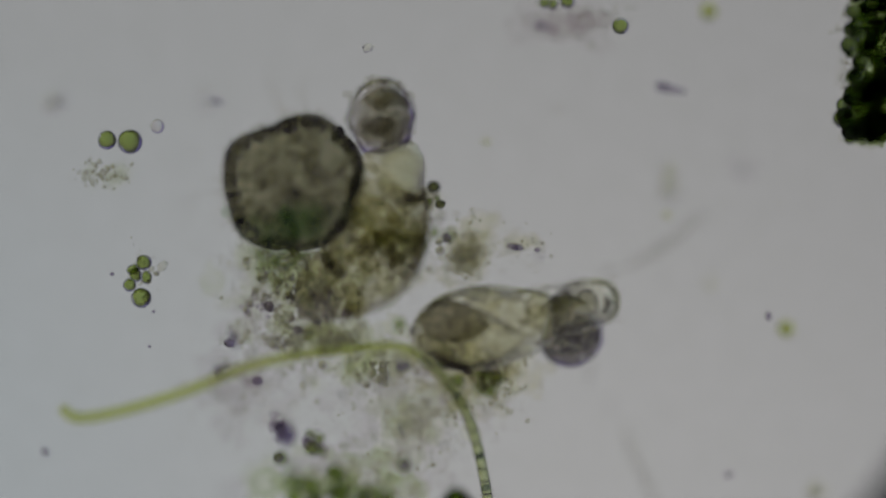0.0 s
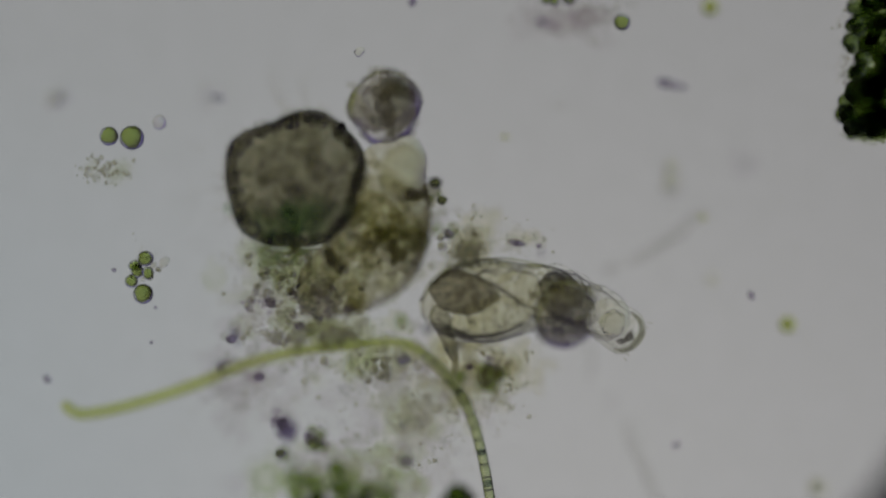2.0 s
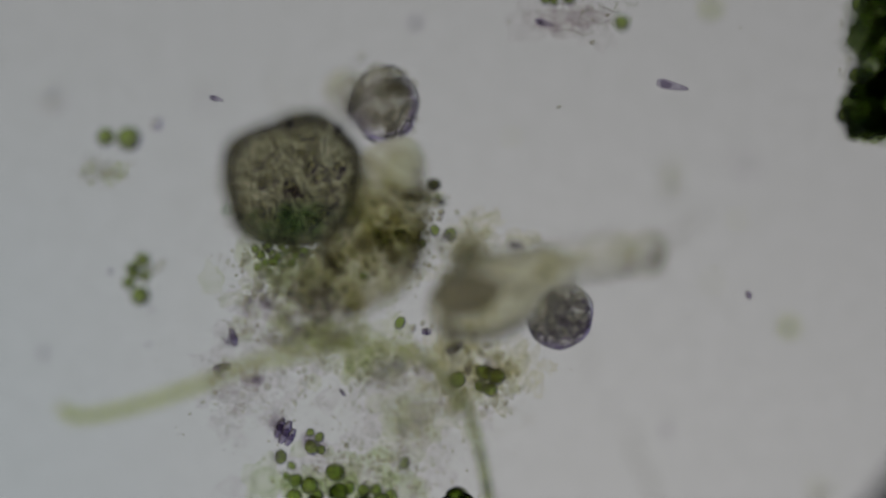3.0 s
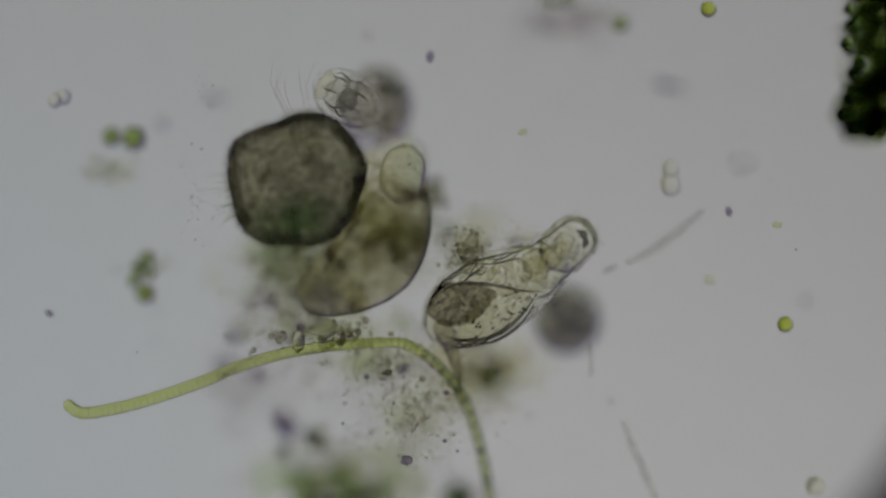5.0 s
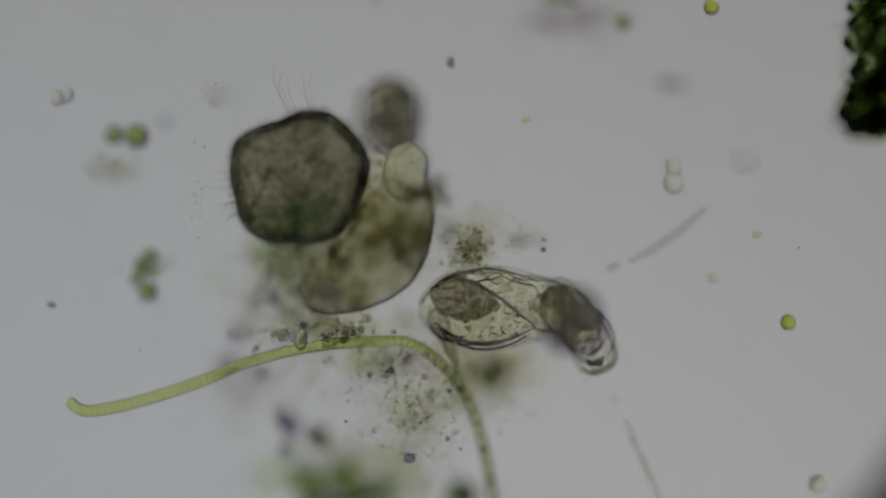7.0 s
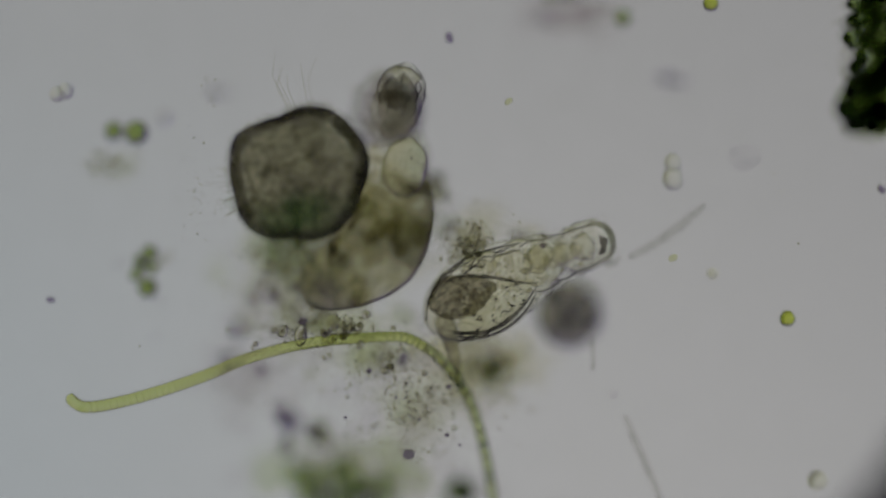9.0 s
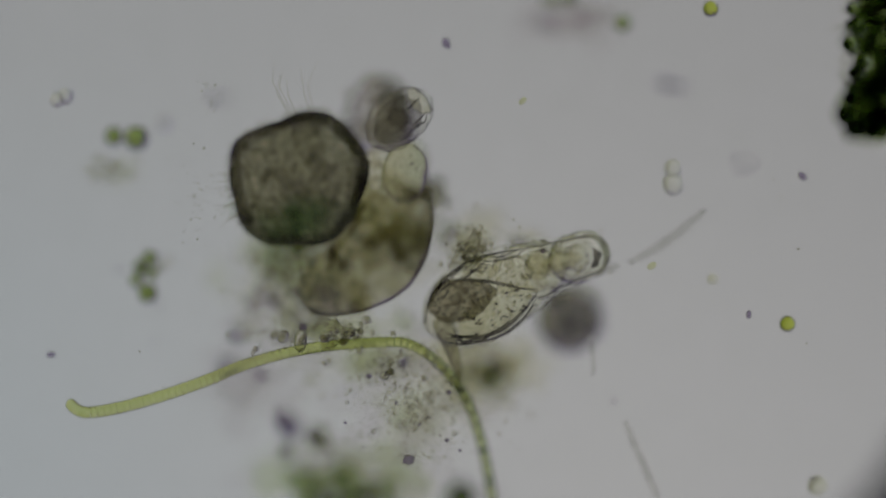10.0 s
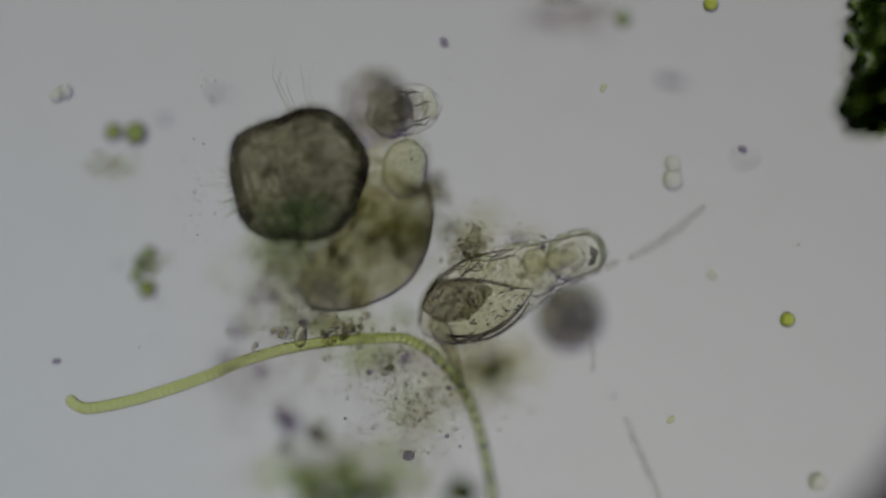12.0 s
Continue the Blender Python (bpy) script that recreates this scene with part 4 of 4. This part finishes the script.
    for u, v, r, t in ((535, 576, 8, UP), (722, 812, 11, UP), (610, 746, 3, UP), (790, 777, 4, UP), (700, 711, 3, UP), (813, 795, 3, UP), (742, 749, 3, UP), (793, 692, 5, UP), (652, 664, 5, UP), (960, 442, 5, UP), (833, 645, 7, UP), (772, 322, 12, MID), (783, 353, 9, MID), (531, 575, 8, MID), (480, 533, 9, MID), (410, 598, 9, MID), (460, 665, 9, MID), (392, 652, 9, MID), (793, 412, 9, MID), (497, 800, 9, MID), (955, 433, 5, MID), (538, 508, 9, MID), (535, 529, 9, MID), (600, 458, 7, MID), (606, 470, 7, MID), (590, 500, 7, MID), (618, 530, 9, MID), (566, 560, 9, MID), (203, 476, 4, MID), (269, 604, 3, MID), (276, 542, 3, MID)):
        tagged(part("dark_grain", blob(r / 1000, r / 1200, r / 1200, .35, 1.6, 14, u), M_PURPLE, at_pose=pose(*at(u, v, .12 if r in (7, 9) else .085 if r == 12 else .23 if t == UP else .12, t))), "tiny dark purplish grain in the slime", "grain", "dark grains")
    for name, ctrl, r in (("faint_thread", [(1112, 463), (1140, 448), (1165, 434), (1205, 405), (1246, 370)], .0085), ("faint_thread", [(1070, 480), (1084, 472), (1096, 467)], .006), ("faint_thread", [(1105, 742), (1122, 785), (1140, 825), (1160, 872), (1168, 900)], .0070),
                          ("faint_thread", [(1043, 600), (1050, 640), (1046, 664)], .004)):
        bm = tube(curve_points([at(u, v, .290, UP) for u, v in ctrl], 80), lambda t, r=r: r * (.4 + .6 * math.sin(math.pi * min(1, t * .95 + .03)) ** .5) * (1 + .22 * math.sin(70 * t)), 10)
        tagged(part(name, bm, M_FAINT), "faint grey thread of dead alga in the water", "algae")


# ---- what moves ----
# seconds, trunk centre, trunk angle, neck base, head tip, in field mm
BEND = [(0.0, 843, 582, 9, 980, 542, 1096, 530), (0.2, 842, 575, 4, 970, 565, 1062, 575), (0.4, 851, 564, 2, 975, 560, 1062, 600), (0.6, 851, 558, 0, 1005, 545, 1048, 640),
        (0.8, 852, 554, 0, 1018, 540, 1018, 668), (1.0, 854, 552, 0, 1024, 540, 1016, 686), (1.2, 855, 549, 1, 1024, 536, 1028, 694), (1.4, 849, 544, 2, 1018, 532, 1062, 688), (1.6, 852, 540, 3, 1000, 525, 1092, 642),
        (1.8, 856, 536, 4, 1000, 515, 1098, 632), (2.0, 860, 532, 6, 1000, 505, 1132, 606), (2.2, 862, 533, 9, 1000, 490, 1152, 572), (2.4, 863, 531, 13, 990, 470, 1155, 518), (2.6, 864, 530, 15, 990, 465, 1156, 500),
        (2.8, 866, 528, 17, 990, 460, 1160, 488), (3.0, 868, 524, 20, 990, 455, 1178, 446), (3.2, 870, 518, 25, 985, 445, 1168, 388), (3.6, 868, 518, 26, 985, 450, 1150, 400), (4.2, 862, 528, 28, 980, 460, 1080, 410),
        (4.8, 857, 533, 29, 975, 462, 1040, 408), (5.0, 856, 533, 29, 975, 460, 1046, 400), (5.2, 855, 533, 28, 975, 460, 1050, 372), (5.4, 853, 535, 26, 975, 465, 1052, 368), (5.5, 851, 538, 25, 974, 475, 1050, 388),
        (5.6, 848, 545, 18, 970, 500, 1066, 480), (5.8, 853, 548, 3, 972, 540, 1076, 572), (6.0, 853, 552, 0, 978, 545, 1070, 606), (6.2, 853, 552, -2, 1010, 545, 1044, 645), (6.4, 854, 552, -2, 1020, 542, 1027, 666),
        (6.6, 855, 551, -2, 1022, 540, 1025, 677), (6.8, 856, 552, -1, 1020, 538, 1044, 692), (7.0, 858, 546, 1, 1012, 530, 1072, 658), (7.2, 855, 538, 5, 1000, 520, 1106, 616), (7.6, 860, 534, 14, 995, 490, 1140, 560),
        (8.2, 860, 526, 24, 990, 462, 1145, 470), (8.8, 858, 518, 30, 985, 452, 1108, 424), (9.0, 857, 520, 30, 985, 455, 1086, 418), (9.2, 856, 524, 29, 983, 460, 1076, 434), (9.6, 856, 528, 28, 982, 465, 1078, 446),
        (10.0, 857, 528, 28, 982, 465, 1076, 444), (10.5, 857, 526, 29, 980, 462, 1072, 440), (11.0, 854, 527, 28, 978, 465, 1060, 442), (11.4, 850, 532, 26, 978, 470, 1064, 458), (11.5, 850, 531, 26, 978, 469, 1068, 452), (11.6, 852, 522, 28, 980, 458, 1072, 424),
        (12.0, 848, 527, 28, 978, 462, 1070, 440)]
# seconds, body centre, head middle, head tip, head height
SMALL = [(0.0, 675, 208, 672, 190, 668, 160, .19), (0.5, 678, 202, 635, 180, 602, 170, .19), (1.0, 680, 202, 630, 180, 592, 170, .19), (1.5, 680, 197, 668, 180, 655, 152, .19), (2.0, 682, 192, 645, 190, 618, 195, .18),
         (2.5, 683, 188, 635, 175, 600, 155, .17), (2.8, 682, 186, 630, 168, 590, 148, .17), (3.2, 681, 185, 615, 160, 575, 135, .17), (4.0, 681, 188, 615, 160, 575, 135, .19), (4.8, 672, 185, 608, 165, 564, 140, .215), (5.2, 668, 188, 608, 165, 562, 140, .215),
         (5.6, 668, 190, 612, 165, 568, 150, .21), (5.8, 668, 195, 635, 182, 606, 172, .19), (6.0, 670, 198, 666, 190, 660, 158, .185), (6.4, 685, 206, 685, 195, 682, 158, .185), (6.8, 690, 208, 689, 195, 685, 152, .185),
         (7.2, 688, 206, 686, 190, 681, 148, .185), (8.0, 688, 203, 698, 175, 708, 132, .20), (8.8, 688, 200, 708, 160, 722, 116, .215), (9.0, 688, 200, 710, 162, 724, 118, .215), (9.4, 684, 206, 710, 174, 730, 128, .215),
         (9.6, 680, 206, 722, 184, 752, 146, .22), (10.0, 672, 205, 722, 198, 755, 170, .22), (10.5, 672, 205, 722, 198, 758, 170, .22), (11.0, 670, 200, 725, 192, 760, 170, .22), (11.6, 668, 198, 725, 190, 758, 165, .22), (12.0, 665, 195, 732, 192, 776, 182, .22)]
# seconds and place of the round egg, which the rotifer nudges
EGG = [(0, 1010, 590), (.5, 1010, 582), (1, 1010, 573), (1.5, 1005, 561), (2, 1000, 557), (2.5, 997, 554), (3, 992, 559), (3.2, 992, 560), (4, 1000, 564), (4.8, 1006, 564), (5.5, 1009, 563), (6, 1012, 572), (6.5, 1013, 573),
       (7, 1010, 567), (7.2, 1006, 561), (8, 1006, 556), (8.8, 1008, 556), (9.5, 1010, 562), (10.5, 1008, 563), (11.2, 1008, 560), (12, 1010, 562)]
# drifting specks: radius mm, height, then seconds and place
SPECKS = [(13, .172, "oval_shell", [(0, 712, 648), (.5, 715, 639), (1, 718, 631), (1.5, 715, 632), (2, 714, 637), (2.5, 708, 640), (3.2, 706, 646), (4.8, 713, 648), (5.5, 717, 647), (6.5, 720, 636), (7.2, 719, 635), (9, 713, 636), (9.5, 714, 638), (10.5, 711, 641), (11.2, 714, 638), (12, 717, 634)]),
          (11, .14, "clear_droplet", [(0, 651, 85), (.5, 662, 62), (1, 665, 50), (1.5, 644, 70), (2, 636, 92), (2.5, 640, 96), (3, 640, 100), (5, 650, 60), (12, 700, -120)]),
          (10, .20, "dark_speck", [(0, 700, -60), (3, 735, 40), (4.8, 753, 93), (5, 761, 101), (5.5, 775, 106), (6, 778, 113), (6.5, 787, 115), (7, 798, 111), (8, 800, 85), (9, 795, 67), (9.5, 790, 76), (10, 790, 77), (10.5, 790, 72), (12, 786, 76)]),
          (9, .21, "dark_speck", [(0, 1720, 290), (3.2, 1610, 330), (4.8, 1297, 363), (5, 1290, 375), (5.5, 1274, 379), (5.9, 1480, 340), (6.2, 1640, 320), (8.6, 1640, 340), (9, 1560, 335), (9.5, 1485, 325), (10, 1420, 312), (10.5, 1352, 294), (11, 1312, 228), (11.5, 1271, 235), (12, 1314, 265)]),
          (8, .08, "dark_speck", [(0, 1360, 560), (3, 1325, 522), (4.2, 1640, 600), (4.8, 1509, 560), (5, 1425, 533), (5.4, 1640, 480), (6.6, 1640, 300), (7.2, 1400, 182), (9, 1300, -60), (12, 1200, -90)]),
          (8, .20, "dark_speck", [(0, 80, 800), (5.5, 90, 546), (9.5, 88, 537), (10.5, 96, 714), (11.5, 222, 668), (12, 100, 640)]),
          (9, .24, "green_speck", [(0, 1180, 380), (1, 1200, 378), (5, 1375, 398), (5.5, 1100, 594), (6.5, 1362, 288), (7.2, 1322, 450), (10.5, 1147, 478), (12, 1187, 743)]),
          (8, .23, "green_speck", [(0, 860, 250), (6.5, 934, 220), (9, 900, 180), (12, 1068, 156)]),
          (7, .22, "dark_speck", [(0, 1290, 840), (2.5, 1184, 768), (3, 1180, 760), (3.5, 1176, 830), (4, 1172, 930), (9, 1240, 930), (9.5, 1270, 905), (10, 1325, 557), (10.5, 1385, 598), (11, 1450, 650), (11.5, 1600, 700), (12, 1700, 760)]),
          (8, .20, "dark_speck", [(0, 760, -60), (8.8, 860, -50), (9.5, 900, 20), (10, 960, -50), (12, 1000, -60)]),
          (7, .21, "dark_speck", [(0, 1640, 560), (10.4, 1630, 500), (11, 1252, 419), (11.6, 1010, -50), (12, 960, -60)])]


def turn_of(a, b):
    return math.degrees(math.atan2(b.y - a.y, b.x - a.x))


def motions():
    ob, neck, throat, head, foot, collar = rotifer()
    body, feet = [], []
    rings = [(collar, .25, []), (neck, .50, []), (throat, .72, []), (head, 1, [])]
    for t, cx, cy, ang, nx, ny, hx, hy in BEND:
        z = float(np.interp(t, (0, .5, 1, 2.2, 3, 4.8), (.170, .156, .152, .154, .18, .206)))
        c, n, h = at(cx, cy, z, t), at(nx, ny, z, t), at(hx, hy, z, t)
        m = pose(*c, 0, 0, ang)
        inv = m.inverted()
        root = m @ Vector((.082, 0, 0))
        knee = n + (n - (root + h) / 2) * .22
        body.append((t, m))
        for ring, q, rows in rings:
            run = min(q, .80)
            way = (knee - root) * (1 - run) + (h - knee) * run
            spot = root * (1 - q) ** 2 + knee * 2 * q * (1 - q) + h * q * q
            if ring is head:
                spot = h - way.normalized() * .048
            rows.append((t, inv @ pose(*spot, 0, 0, math.degrees(math.atan2(way.y, way.x)))))
        anchor = at(806, 640, .20, t)
        rear = m @ Vector((-.085, -.012, -.004))
        feet.append((t, inv @ pose(*rear.lerp(anchor, .25), 0, 0, turn_of(anchor, rear))))
    walk(ob, body)
    for ring, q, rows in rings:
        walk(ring, rows)
    walk(foot, feet)
    egg = round_egg()
    walk(egg, [(t, pose(*at(u, v, .06, t).to_2d(), 0, 0, 0, (u - 1010) * .8)) for t, u, v in EGG])
    ob, head = small_rotifer()
    body, heads = [], []
    for t, bx, by, mx, my, hx, hy, z in SMALL:
        m = pose(*at(bx, by, .076, t))
        a, b = at(mx, my, z, t), at(hx, hy, z, t)
        body.append((t, m))
        heads.append((t, m.inverted() @ pose(*(b - (b - a).normalized() * .05), 0, 0, turn_of(a, b))))
    walk(ob, body)
    walk(head, heads)
    looks = {"clear_droplet": (M_CLEAR, "small clear droplet drifting in the water", "droplet"), "dark_speck": (M_PURPLE, "tiny dark purplish speck drifting in the water", "speck"),
             "oval_shell": (M_DIATOM, "small dark-rimmed oval shell trembling in the water", "shell"),
             "green_speck": (M_SPECK, "tiny yellow-green cell drifting in the water", "algae")}
    for i, (r, z, name, rows) in enumerate(SPECKS):
        mat, label, cat = looks[name]
        ob = tagged(part(name, blob(r / 1000, r / 1500, r / 1500, .3, 1.5, 18, i), mat), label, cat, "drifting specks")
        walk(ob, [(t, Matrix.Translation(at(u, v, z, t)) @ pose(0, 0, 0, 0, 0, 25 * i + 6 * t)) for t, u, v in rows])


setting()
dark_ball()
amber_sac()
pale_vesicle()
filament()
algae()
diatoms()
floaters()
crumbs()
motions()
